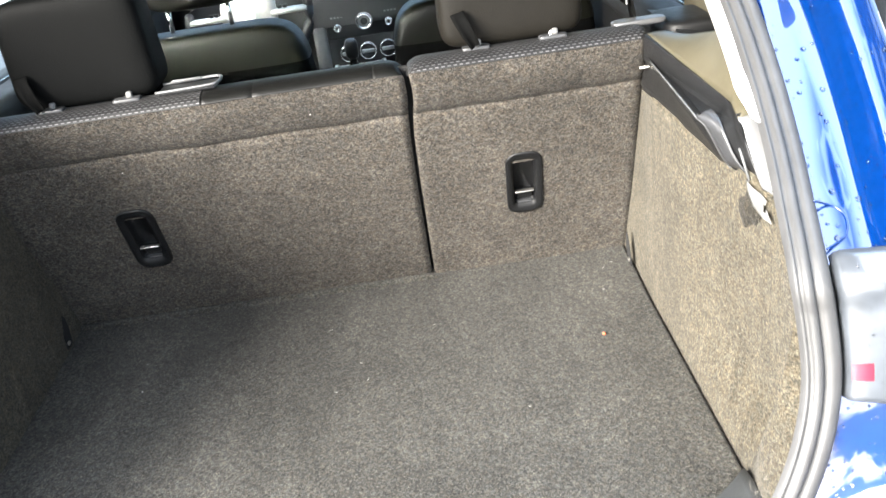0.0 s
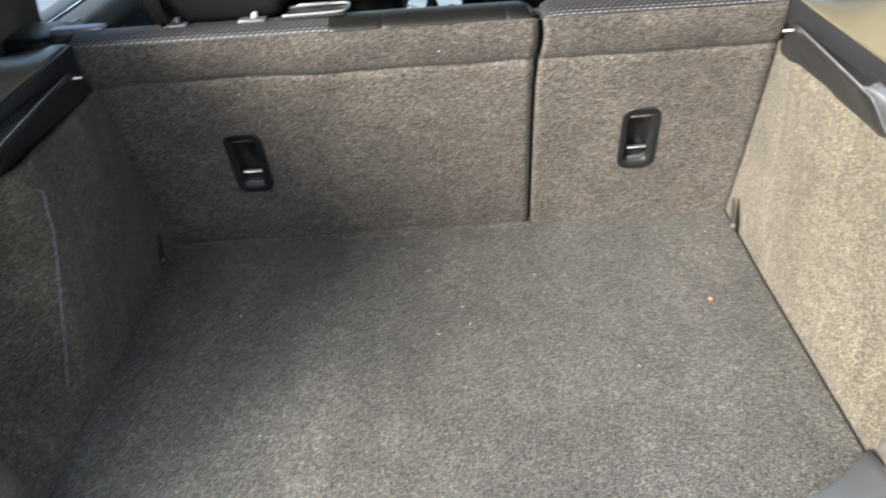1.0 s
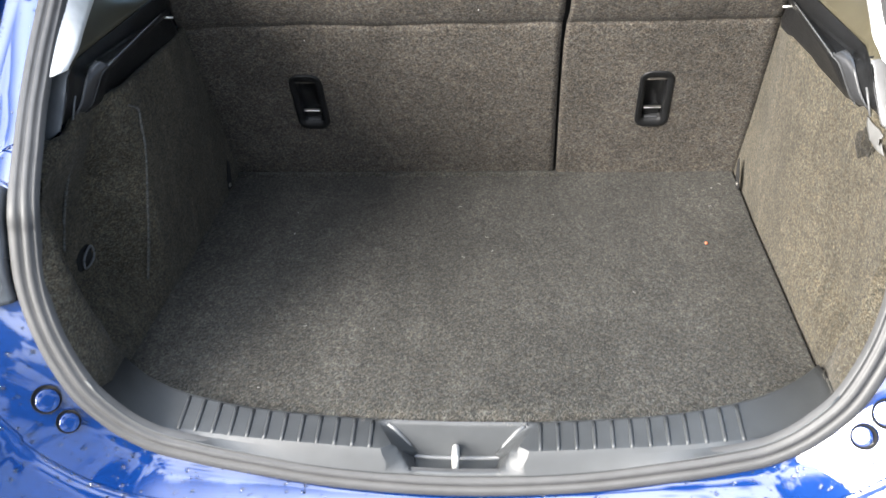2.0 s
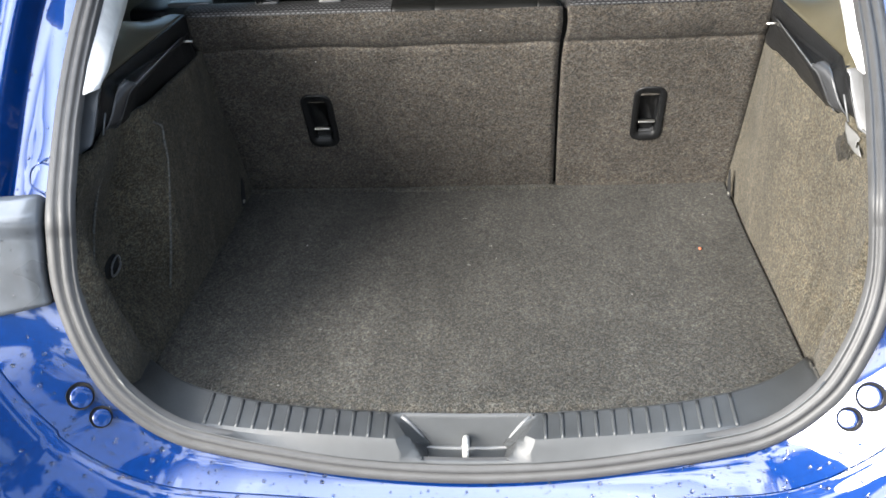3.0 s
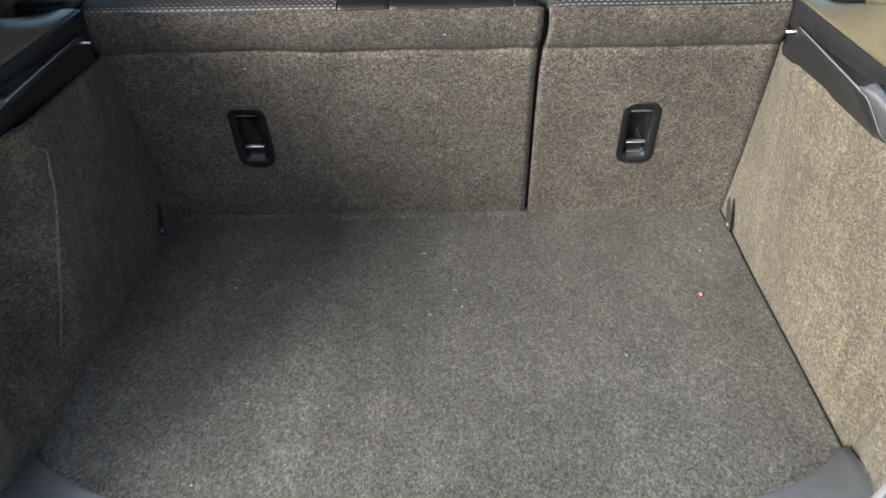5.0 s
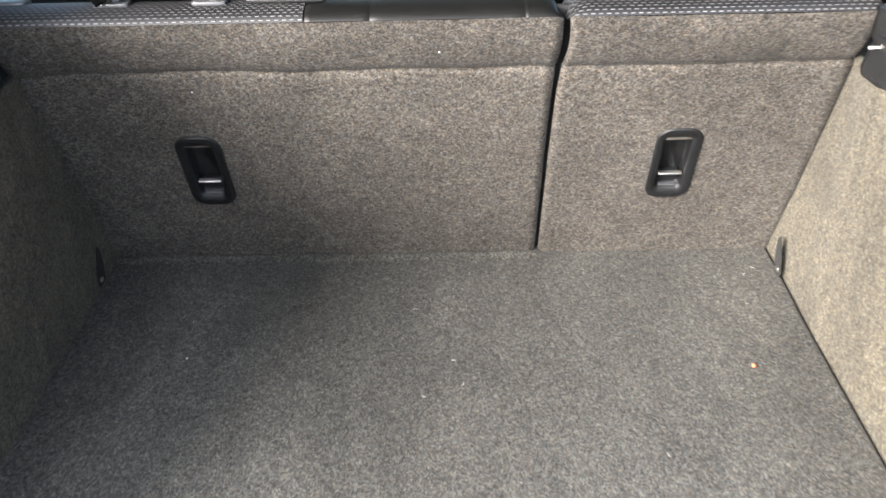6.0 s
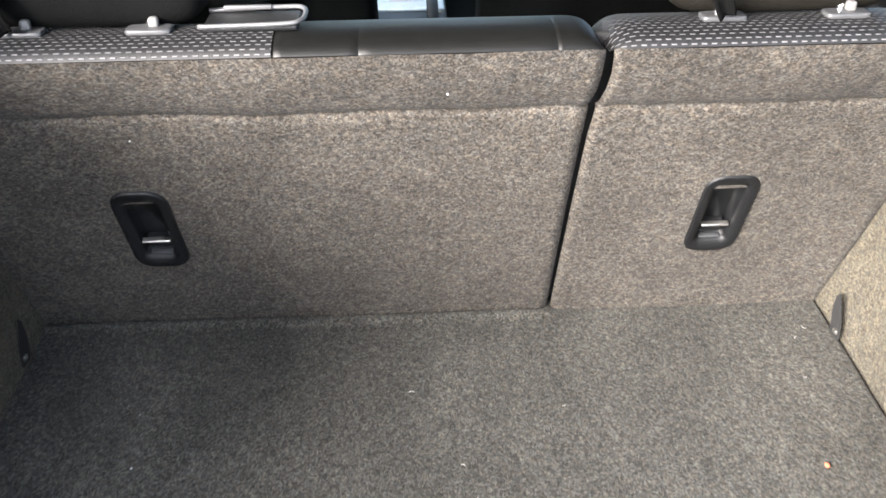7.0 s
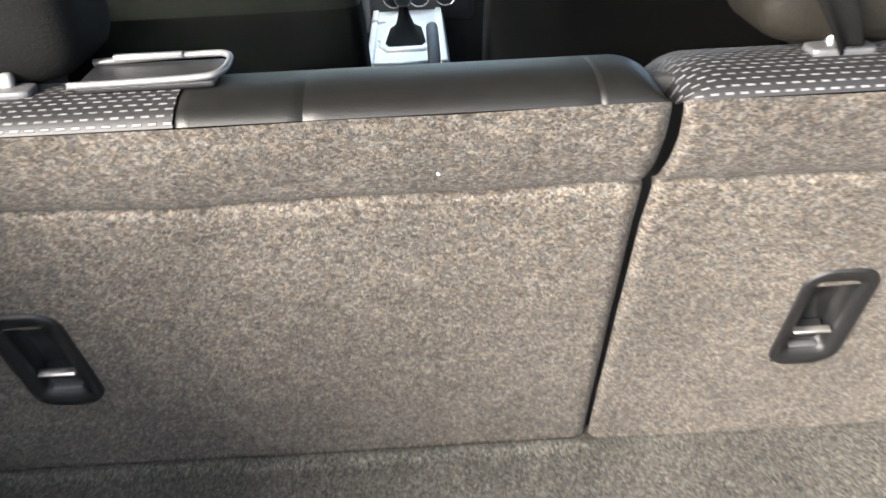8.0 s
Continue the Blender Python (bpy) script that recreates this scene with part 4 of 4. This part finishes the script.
tagged(part("cabin_floor", box((-0.70, 0.10, -0.46), (0.70, 2.4, -0.42)), M_DARKCL), "black carpet of the passenger footwell", "car floor", kind="structure")


# ---- front seats ----
def front_seat(cx):
    st = thing("front_seat", "dark cloth front seat with adjustable headrest", "car seat", group="front seats")
    part("backrest", cushion(cx, 0.93, 0.000, 0.53, 0.15, 0.655, 0.30, 22, taper=0.05, lean=0.12), M_DARKCL, st)
    upper = cushion(cx, 0.93, 0.002, 0.534, 0.156, 0.661, 0.30, 32, taper=0.05, lean=0.12)
    bmesh.ops.delete(upper, geom=[v for v in upper.verts if v.co.z < 0.205], context="VERTS")
    part("upper_panel", upper, M_OLIVE, st, "olive vinyl upper back panel")
    part("seat_cushion", cushion(cx, 1.2, -0.28, 0.50, 0.50, 0.20, 0.35, 18), M_DARKCL, st)
    hd = part("headrest", cushion(cx, 0.90, 0.475, 0.26, 0.10, 0.18, 0.45, 18), M_VINYLG, st)
    for dx in (-0.075, 0.075):
        part("post", tube([(cx + dx, 0.90, 0.30), (cx + dx, 0.90, 0.42)], 0.006), M_CHROME, hd)
        part("guide", cushion(cx + dx, 0.885, 0.327, 0.045, 0.03, 0.010, 0.5, 12), M_SILVER, hd)


front_seat(-0.345)
front_seat(0.378)

# ---- dashboard ----
dash = thing("dashboard", "black dashboard with silver centre stack and dials", "dashboard")
part("top_pad", cushion(0, 2.12, 0.20, 1.36, 0.55, 0.22, 0.3, 20), M_DASH, dash)
part("stack_panel", box((-0.15, 1.86, -0.06), (0.16, 2.2, 0.20)), M_DASH, dash, bevel=0.02)
part("audio_panel", box((-0.125, 1.852, 0.07), (0.14, 1.87, 0.175)), M_BLACK, dash, "black audio panel with silver dials", bevel=0.006)
part("side_trim", box((-0.175, 1.85, -0.08), (-0.126, 1.95, 0.23)), M_SILVER, dash, "silver trim beside the audio panel", bevel=0.012)
part("lower_panel", box((-0.70, 1.98, -0.45), (0.70, 2.05, 0.15)), M_DASH, dash, bevel=0.02)
part("disc_slot", box((-0.07, 1.848, 0.158), (0.09, 1.853, 0.165)), M_GAP, dash)
for x, z, r in ((0.012, 0.125, 0.030), (-0.085, 0.112, 0.013), (0.098, 0.112, 0.013)):
    k = part("dial", disc((x, 1.846, z), r, (0, 1, 0), 0.016), M_SILVER, dash, bevel=0.002)
    part("dial_centre", disc((x, 1.838, z), r * 0.42, (0, 1, 0), 0.006), M_BLACK, k, bevel=0.001)
    part("dial_ring", tube([Vector((x + r * 0.8 * math.cos(a * math.tau / 24), 1.836, z + r * 0.8 * math.sin(a * math.tau / 24))) for a in range(25)], 0.0025, 8), M_CHROME, k)
for i in range(8):
    sx = -0.105 + 0.012 * (i % 4) if i < 4 else 0.085 + 0.012 * (i % 4)
    part("button", box((sx, 1.846, 0.145), (sx + 0.009, 1.853, 0.153)), M_SILVER, dash, bevel=0.001)
for x in (-0.06, 0.010, 0.082):
    k = part("climate_knob", disc((x, 1.848, 0.020), 0.029, (0, 1, 0), 0.024), M_BLACK, dash, bevel=0.002)
    part("knob_ring", tube([Vector((x + 0.028 * math.cos(a * math.tau / 28), 1.836, 0.02 + 0.028 * math.sin(a * math.tau / 28))) for a in range(29)], 0.0016, 8), M_CHROME, k)
    part("knob_grip", box((x - 0.022, 1.826, 0.015), (x + 0.022, 1.84, 0.027)), M_SILVER, k, bevel=0.003)

wheel = thing("steering_wheel", "dark steering wheel with silver spokes", "steering wheel")
WC = Vector((-0.315, 1.45, 0.262))
wn_ = Vector((0, -1, 0.42)).normalized()
wu = Vector((1, 0, 0))
wv = wn_.cross(wu)
part("wheel_rim", tube([WC + (wu * math.cos(a * math.tau / 48) + wv * math.sin(a * math.tau / 48)) * 0.185 for a in range(49)], 0.015), M_DASH, wheel)
part("hub", cushion(WC.x, WC.y + 0.01, WC.z, 0.17, 0.06, 0.13, 0.5, 16), M_BRIGHT, wheel)
part("badge", cushion(WC.x, WC.y - 0.025, WC.z + 0.005, 0.05, 0.006, 0.036, 0.9, 14), M_WHITE, wheel)
for s in (-1, 1):
    sp = part("spoke", tube([WC + wu * s * 0.07, WC + wu * s * 0.18], 0.024, 12, flat=0.4), M_BRIGHT, wheel)
    for i in range(4):
        part("wheel_button", box((WC.x + s * 0.105 + 0.016 * (i % 2) - 0.012, WC.y - 0.018, WC.z + 0.010 - 0.016 * (i // 2)), (WC.x + s * 0.105 + 0.016 * (i % 2), WC.y - 0.010, WC.z + 0.020 - 0.016 * (i // 2))), M_BLACK, sp, bevel=0.001)

# ---- gear lever console ----
con = thing("centre_console", "black and silver gear lever console between the seats", "console")
part("console_body", box((-0.125, 1.0, -0.30), (0.075, 2.05, -0.03)), M_DASH, con, bevel=0.015)
part("console_plate", box((-0.116, 1.38, -0.036), (0.066, 1.96, -0.024)), M_BRIGHT, con, "satin silver plate round the gear lever", bevel=0.006)
for x in (-0.118, 0.052):
    part("side_rail", box((x, 1.36, -0.032), (x + 0.016, 1.86, -0.018)), M_BRIGHT, con, "silver trim rail", bevel=0.004)
BZ = [(-0.085, 1.50), (-0.070, 1.46), (0.012, 1.46), (0.028, 1.50), (0.018, 1.66), (-0.074, 1.66)]
part("gear_bezel", tube([Vector((x, y, -0.022)) for x, y in BZ + BZ[:1]], 0.010, 8), M_BRIGHT, con, "silver gear gaiter surround")
bt = sheet([[(-0.03 + (x + 0.03) * k, 1.57 + (y - 1.57) * k, -0.02 + h) for x, y in BZ] for k, h in ((0.95, 0), (0.7, 0.012), (0.5, 0.022), (0.3, 0.05), (0.18, 0.08))], close_v=True)
part("gaiter", bt, M_DARKCL, con, "black leather gaiter")
part("gear_knob", cushion(-0.03, 1.57, 0.09, 0.045, 0.045, 0.07, 0.7, 14), M_BLACK, con)
part("handbrake", tube([(0.035, 1.15, 0.0), (0.035, 1.35, 0.03), (0.035, 1.42, 0.04)], 0.014), M_DASH, con)

# ---- seat belt by the narrow seat ----
belt = thing("seat_belt", "grey seat belt webbing with a bright metal tongue", "seat belt")
strap = spline([(0.500, -0.10, 0.41), (0.497, -0.085, 0.45), (0.492, -0.07, 0.50), (0.488, -0.04, 0.60), (0.52, 0.0, 0.72)], 6)
part("webbing", sheet([[q + Vector((0, d, 0.1 * d)) for d in (-0.022, 0, 0.022)] for q in strap]), M_DARKCL, belt, solid=0.0015)
part("tongue", box((0.487, -0.104, 0.437), (0.492, -0.066, 0.462)), M_CHROME, belt, "bright metal belt tongue", bevel=0.002)
part("tongue_grip", box((0.483, -0.106, 0.462), (0.496, -0.060, 0.474)), M_BLACK, belt, bevel=0.004)

# ---- loose tab and ragged dark carpet patch under the right-hand ledge ----
tab = thing("hanging_tab", "pale grey plastic tab hanging below the ledge", "plastic tab")
T4 = [Vector(q) for q in ((0.5020, -0.557, 0.327), (0.5045, -0.606, 0.321), (0.5005, -0.629, 0.305), (0.5005, -0.577, 0.304))]
tb = sheet([[T4[0].lerp(T4[1], k / 12).lerp(T4[3].lerp(T4[2], k / 12), j / 12) + Vector((-0.0012 * math.sin(k * 0.5 + j * 0.35), 0, 0)) for k in range(13)] for j in range(13)])
notch = [f for f in tb.faces if (f.calc_center_median() - Vector((0.503, -0.609, 0.3155))).length < 0.005]
bmesh.ops.delete(tb, geom=notch, context="FACES")
part("tab_sheet", tb, M_TAB, tab, solid=0.001)
M_DARKPATCH = carpet_material("dark_patch_carpet", (0.007, 0.0066, 0.0054), (0.020, 0.018, 0.0145), (0.050, 0.045, 0.036), 300)
bm = bmesh.new()
patch_verts = {}
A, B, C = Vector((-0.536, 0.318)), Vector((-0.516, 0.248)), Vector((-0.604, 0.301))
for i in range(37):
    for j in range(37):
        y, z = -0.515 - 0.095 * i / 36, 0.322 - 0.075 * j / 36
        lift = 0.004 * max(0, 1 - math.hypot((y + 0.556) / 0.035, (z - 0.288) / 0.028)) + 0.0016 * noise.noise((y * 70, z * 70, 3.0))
        patch_verts[i, j] = bm.verts.new((side_x(y, z, 0.03) + 0.0005 - lift, y, z))
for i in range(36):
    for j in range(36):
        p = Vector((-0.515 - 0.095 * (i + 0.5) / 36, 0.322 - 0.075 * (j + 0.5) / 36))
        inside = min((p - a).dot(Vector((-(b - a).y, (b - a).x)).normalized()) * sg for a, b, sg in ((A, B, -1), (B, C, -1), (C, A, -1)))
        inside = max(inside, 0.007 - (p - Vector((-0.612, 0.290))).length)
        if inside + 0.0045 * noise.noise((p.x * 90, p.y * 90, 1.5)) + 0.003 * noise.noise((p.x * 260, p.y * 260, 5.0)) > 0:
            bm.faces.new((patch_verts[i, j], patch_verts[i + 1, j], patch_verts[i + 1, j + 1], patch_verts[i, j + 1]))
bmesh.ops.delete(bm, geom=[v for v in bm.verts if not v.link_faces], context="VERTS")
tagged(part("carpet_patch", bm, M_DARKPATCH, solid=-0.002), "ragged dark carpet patch on the side trim", "carpet flap")

# ---- crumbs and lint on the carpet ----
M_CRUMB = material("orange_crumb", (0.36, 0.10, 0.045), rough=0.8)
M_LINT = material("pale_lint", (0.36, 0.35, 0.33), rough=0.9)


def crumb(x, y, z, r, mat, nm, lab):
    bm = bmesh.new()
    bmesh.ops.create_icosphere(bm, subdivisions=1, radius=r, matrix=Matrix.Translation((x, y, z + r * 0.4)))
    for v in bm.verts:
        v.co += Vector((noise.noise(v.co * 900), noise.noise(v.co * 700), 0)) * r * 0.6
    tagged(part(nm, bm, mat), lab, nm)


crumb(0.387, -0.287, 0.0, 0.0030, M_CRUMB, "crumb", "small orange food crumb on the boot carpet")
crumb(-0.313, -0.256, 0.0, 0.0014, M_LINT, "lint", "tiny white fleck on the boot carpet")
crumb(0.013, -0.203, 0.372, 0.0012, M_LINT, "lint", "tiny white fleck on the seat back")
crumb(-0.284, -0.147, 0.311, 0.0012, M_LINT, "lint", "tiny white fleck on the seat back")
rl = random.Random(11)
for i in range(13):
    x, y = rl.uniform(-0.40, 0.45), rl.uniform(-0.70, -0.05)
    if y < floor_edge(x) + 0.02:
        continue
    a, ln = rl.uniform(0, math.tau), rl.uniform(0.003, 0.009)
    d = Vector((math.cos(a), math.sin(a), 0)) * ln
    p = Vector((x, y, 0.0012))
    tagged(part("lint", tube([p, p + d * 0.5 + Vector((d.y, -d.x, 0)) * 0.25, p + d], 0.00028, 5), M_LINT), "tiny pale thread of lint on the boot carpet", "lint", group="lint threads")

# ---- loose pale fibres that lie on the felt ----
def fibre_material():
    m = bpy.data.materials.new("pale_fibre")
    m.use_nodes = True
    t = m.node_tree
    p = t.nodes["Principled BSDF"]
    p.inputs["Roughness"].default_value, p.inputs["Specular IOR Level"].default_value = 0.9, 0.1
    g = t.nodes.new("ShaderNodeNewGeometry")
    r = t.nodes.new("ShaderNodeValToRGB")
    r.color_ramp.elements[0].color = (0.035, 0.033, 0.030, 1)
    r.color_ramp.elements[1].color = (0.19, 0.178, 0.152, 1)
    k = r.color_ramp.elements.new(0.6)
    k.color = (0.11, 0.103, 0.088, 1)
    t.links.new(g.outputs["Random Per Island"], r.inputs["Fac"])
    t.links.new(r.outputs["Color"], p.inputs["Base Color"])
    return m


M_FIBRE = fibre_material()


def fibres(count, spot, label):
    """Short curled strands strewn over a surface; spot() gives a place and the surface's normal."""
    verts, faces = [], []
    while len(faces) < 3 * count:
        place = spot()
        if place is None:
            continue
        p, nrm = place
        tx = nrm.orthogonal().normalized()
        ty = nrm.cross(tx)
        a = rl.uniform(0, math.tau)
        step, w, turn = rl.uniform(0.0009, 0.0022), rl.uniform(0.00009, 0.00019), rl.uniform(-0.9, 0.9)
        k0 = len(verts)
        q = p + nrm * 0.0004
        for i in range(4):
            d = tx * math.cos(a) + ty * math.sin(a)
            c = nrm.cross(d) * w
            lift = nrm * (0.0005 * math.sin(i * 1.05))
            verts += [tuple(q - c + lift), tuple(q + c + lift)]
            q = q + d * step
            a += turn
        faces += [(k0 + 2 * i, k0 + 2 * i + 1, k0 + 2 * i + 3, k0 + 2 * i + 2) for i in range(3)]
    me = bpy.data.meshes.new("carpet_fibres")
    me.from_pydata(verts, [], faces)
    me.materials.append(M_FIBRE)
    tagged(new("carpet_fibres", me), label, "fibres", kind="stuff")


def floor_spot():
    x, y = rl.uniform(-0.47, 0.47), rl.uniform(-0.745, -0.005)
    if y < floor_edge(x) + 0.006:
        return None
    return Vector((x, y, 0.0012 * noise.noise((x * 5, y * 5, 0.3)))), Vector((0, 0, 1))


def seat_spot():
    x, z = rl.uniform(-0.485, 0.485), rl.uniform(0.005, 0.325)
    if abs(x - gap_x(z)) < 0.012 or (min(abs(x + 0.302), abs(x - 0.314)) < 0.036 and 0.10 < z < 0.245) or 0.325 < z < 0.347:
        return None
    ys, zs = [q[0] for q in CARPET[2:]], [q[1] for q in CARPET[2:]]
    return Vector((x, lerp(z, zs, ys) - 0.0012, z)), Vector((0, -0.908, -0.418 if z < 0.335 else 0.3)).normalized()


def wall_spot():
    y, z = rl.uniform(-0.66, -0.03), rl.uniform(0.01, 0.32)
    if y > -0.46 * z - 0.005:
        return None
    return Vector((side_x(y, z, 0.03) - 0.0012, y, z)), Vector((-1, 0, 0))


def edge_spot():
    x = rl.uniform(-0.44, 0.44)
    return Vector((x, floor_edge(x) + rl.gauss(0, 0.004), max(0.0, sill_rise(x) + 0.001) if abs(x) > 0.1 else 0.001)), Vector((0, -0.2, 1)).normalized()


fibres(700, edge_spot, "fuzzy pale threads along the carpet edge at the sill")
fibres(9000, floor_spot, "short pale loose fibres on the boot floor carpet")
fibres(9000, seat_spot, "short pale loose fibres on the carpeted seat backs")
def return_spot():
    s = rl.choice((-1, 1))
    zr, yr, xr = RETURNS[s]
    z = rl.uniform(0.06, 0.28)
    return Vector((s * (lerp(z, zr, xr) - 0.001), lerp(z, zr, yr) + rl.uniform(0.004, 0.055), z)), Vector((-s, -0.4, 0.1)).normalized()


RETURNS = {s: trim_edge(s) for s in (-1, 1)}
fibres(1500, return_spot, "pale fuzzy fibres on the felt beside the seal")
fibres(2000, wall_spot, "short pale loose fibres on the felt side trim")

# ---- open tailgate above ----
gate = part("tailgate", sheet([[(x, y - 0.0, z + 0.02 * math.cos(x * 2.5)) for y, z in ((-0.62, 1.07), (-0.75, 1.13), (-0.90, 1.185), (-1.02, 1.20), (-1.05, 1.17))] for x in [(-0.56 + 0.07 * k) for k in range(17)]]), M_PAINT, car, "raised blue tailgate", solid=0.05)
for s in (-1, 1):
    part("gate_side", sheet([[(s * x, y, z) for y, z in ((-0.02, 0.80), (-0.30, 0.93), (-0.64, 1.08))] for x in (0.44, 0.56)]), M_PAINT, gate, solid=0.04)
    part("gas_strut", tube([(s * 0.535, -0.20, 0.66), (s * 0.50, -0.55, 1.02)], 0.008), M_BLACK, gate)
part("gate_glass", sheet([[(x, y, z) for y, z in ((-0.02, 0.80), (-0.30, 0.93), (-0.64, 1.08))] for x in (-0.45, 0, 0.45)]), material("privacy_glass", (0.01, 0.012, 0.012), rough=0.05, coat=1.0), gate, solid=0.004)

# ---- rain drops on the paint ----
M_WATER = bpy.data.materials.new("water")
M_WATER.use_nodes = True
wp = M_WATER.node_tree.nodes["Principled BSDF"]
wp.inputs["Transmission Weight"].default_value, wp.inputs["Roughness"].default_value, wp.inputs["IOR"].default_value = 1.0, 0.0, 1.33
rng = random.Random(4)


def drops(rows, count, name):
    verts, faces = [], []
    n, m = len(rows), len(rows[0])
    for _ in range(count):
        i, j = rng.randrange(n - 1), rng.randrange(m - 1)
        a, b_, d = rows[i][j], rows[i + 1][j], rows[i][j + 1]
        e = rows[i + 1][j + 1]
        u, v = rng.random(), rng.random()
        p = a.lerp(b_, u).lerp(d.lerp(e, u), v)
        nrm = (b_ - a).cross(d - a)
        if nrm.length < 1e-9:
            continue
        nrm.normalize()
        if nrm.dot(Vector((0, -1, 0.6))) < 0:
            nrm = -nrm
        tx = nrm.orthogonal().normalized()
        ty = nrm.cross(tx)
        r = 0.0007 + 0.0028 * rng.random() ** 4
        k0 = len(verts)
        for h, w in ((-0.15, 1.0), (0.28, 0.92), (0.52, 0.55)):
            for q in range(8):
                al = math.tau * q / 8
                verts.append(p + (tx * math.cos(al) * w + ty * math.sin(al) * w) * r + nrm * h * r)
        verts.append(p + nrm * 0.6 * r)
        for ring in range(2):
            for q in range(8):
                s0, s1 = k0 + ring * 8 + q, k0 + ring * 8 + (q + 1) % 8
                faces.append((s0, s1, s1 + 8, s0 + 8))
        for q in range(8):
            faces.append((k0 + 16 + q, k0 + 16 + (q + 1) % 8, k0 + 24))
    me = bpy.data.meshes.new(name)
    me.from_pydata([tuple(v) for v in verts], [], faces)
    me.materials.append(M_WATER)
    me.shade_smooth()
    ob = new(name, me)
    ob.parent = car
    tagged(ob, "clear rain drops", kind="stuff")


for run in runs(rim_sheet(lambda q: UPPER[:10], lambda q: 0.30 < q.z < 0.55)):
    drops(run, 130, "rain")
for run in runs(rim_sheet(lower_strip, lambda q: q.z < 0.186)):
    drops(run, 650, "rain")
for run in runs(rim_sheet(lambda q: bumper_profile(q)[2:9], lambda q: q.z < 0.150)):
    drops(run, 800, "rain")
for run in runs(rim_sheet(lambda q: LAMP[2:8], lambda q: 0.180 < q.z < 0.312)):
    drops(run, 60, "rain")

# ---- outer skin of the car round the cabin ----
for s in (-1, 1):
    ring = [(-0.40, 0.315), (-0.40, -0.45)]
    for yw in (0.05, 2.62):
        ring += [(yw - 0.36 * math.cos(a), -0.32 + 0.36 * math.sin(a)) for a in [radians(-21 + 222 * k / 24) for k in range(25)]]
    ring += [(3.07, -0.45), (3.066, 0.015), (2.99, 0.10), (2.90, 0.165), (2.78, 0.218), (2.65, 0.255), (2.45, 0.293), (2.24, 0.315)]
    bm = bmesh.new()
    loops = [[bm.verts.new((s * x, y, z)) for y, z in ring] for x in (0.722, 0.735)]
    for k in range(len(ring)):
        bm.faces.new((loops[0][k - 1], loops[0][k], loops[1][k], loops[1][k - 1]))
    for lp in loops:
        bm.faces.new(lp)
    bmesh.ops.recalc_face_normals(bm, faces=bm.faces)
    part("side_skin", bm, M_PAINT, car, smooth=False)
    for yw in (0.05, 2.62):
        tyre = [(0.205, 0.56), (0.285, 0.555), (0.305, 0.57), (0.310, 0.60), (0.310, 0.69), (0.305, 0.715), (0.285, 0.73), (0.205, 0.725)]
        rows = [[(s * x, yw + r * math.cos(a * math.tau / 40), GROUND + 0.310 + r * math.sin(a * math.tau / 40)) for r, x in tyre] for a in range(40)]
        wh_ = part("wheel", sheet(rows, close_u=True), M_DARKCL, car, "black rubber tyre on a silver rim")
        dish = [(0.206, 0.728), (0.198, 0.722), (0.185, 0.705), (0.06, 0.698), (0.045, 0.712), (0.002, 0.714)]
        rows = [[(s * x, yw + r * math.cos(a * math.tau / 40), GROUND + 0.310 + r * math.sin(a * math.tau / 40)) for r, x in dish] for a in range(40)]
        part("rim", sheet(rows, close_u=True), M_SILVER, wh_, "silver wheel rim")
wscreen = sheet([[(x, 1.50 + 0.80 * v - 0.10 * (x / 0.62) ** 2, 0.815 - 0.43 * v - 0.02 * v * (1 - v)) for v in [k / 8 for k in range(9)]] for x in [-0.62 + 0.062 * k for k in range(21)]])
pane = part("windscreen", wscreen, M_GLASS, car, "curved clear windscreen", solid=0.004)
pane.visible_shadow = False
hood = sheet([[(x, 2.24 + 1.0 * v - 0.16 * v * (x / 0.70) ** 2, 0.375 - 0.06 * v - 0.24 * v ** 3 - 0.05 * (x / 0.70) ** 4) for v in [k / 12 for k in range(13)]] for x in [-0.73 + 0.073 * k for k in range(21)]])
part("bonnet", hood, M_PAINT, car, "long blue bonnet", solid=0.004)
nose = sheet([[(x, 3.24 - 0.16 * (x / 0.70) ** 2 + 0.05 * math.sin(math.pi * v), 0.07 - 0.05 * (x / 0.70) ** 4 - 0.50 * v) for v in [k / 8 for k in range(9)]] for x in [-0.73 + 0.073 * k for k in range(21)]])
part("front_bumper", nose, M_PAINT, car, solid=0.004)
part("roof_skin", box((-0.61, -0.02, 0.823), (0.61, 1.52, 0.835)), M_PAINT, car, bevel=0.004)

# ---- raised tongue on the bumper's middle ----
tng = []
for i in range(21):
    u = i / 20
    x = -0.078 + 0.156 * u
    e = min(1, (0.078 - abs(x)) / 0.016)
    tng.append([(x, -0.822 - 0.016 * (1 - e), -0.0925), (x, -0.824 - 0.016 * (1 - e), -0.0885), (x, -0.832 - 0.012 * (1 - e), -0.0875), (x, -0.862, -0.0925), (x, -0.875, -0.105)])
part("bumper_tongue", sheet(tng), M_PAINT, car, solid=0.004)

# ---- joint line at the foot of each pillar ----
for s in (-1, 1):
    line = spline([Vector((s * x, y, z)) for x, y, z in ((0.522, -0.676, 0.346), (0.5405, -0.670, 0.3362), (0.5495, -0.6765, 0.3308), (0.5495, -0.6878, 0.3225), (0.5418, -0.6992, 0.3150), (0.520, -0.712, 0.312))], 6)
    part("joint_line", tube(line, 0.0011, 8), M_PAINT, car, "deep blue joint line in the paint")
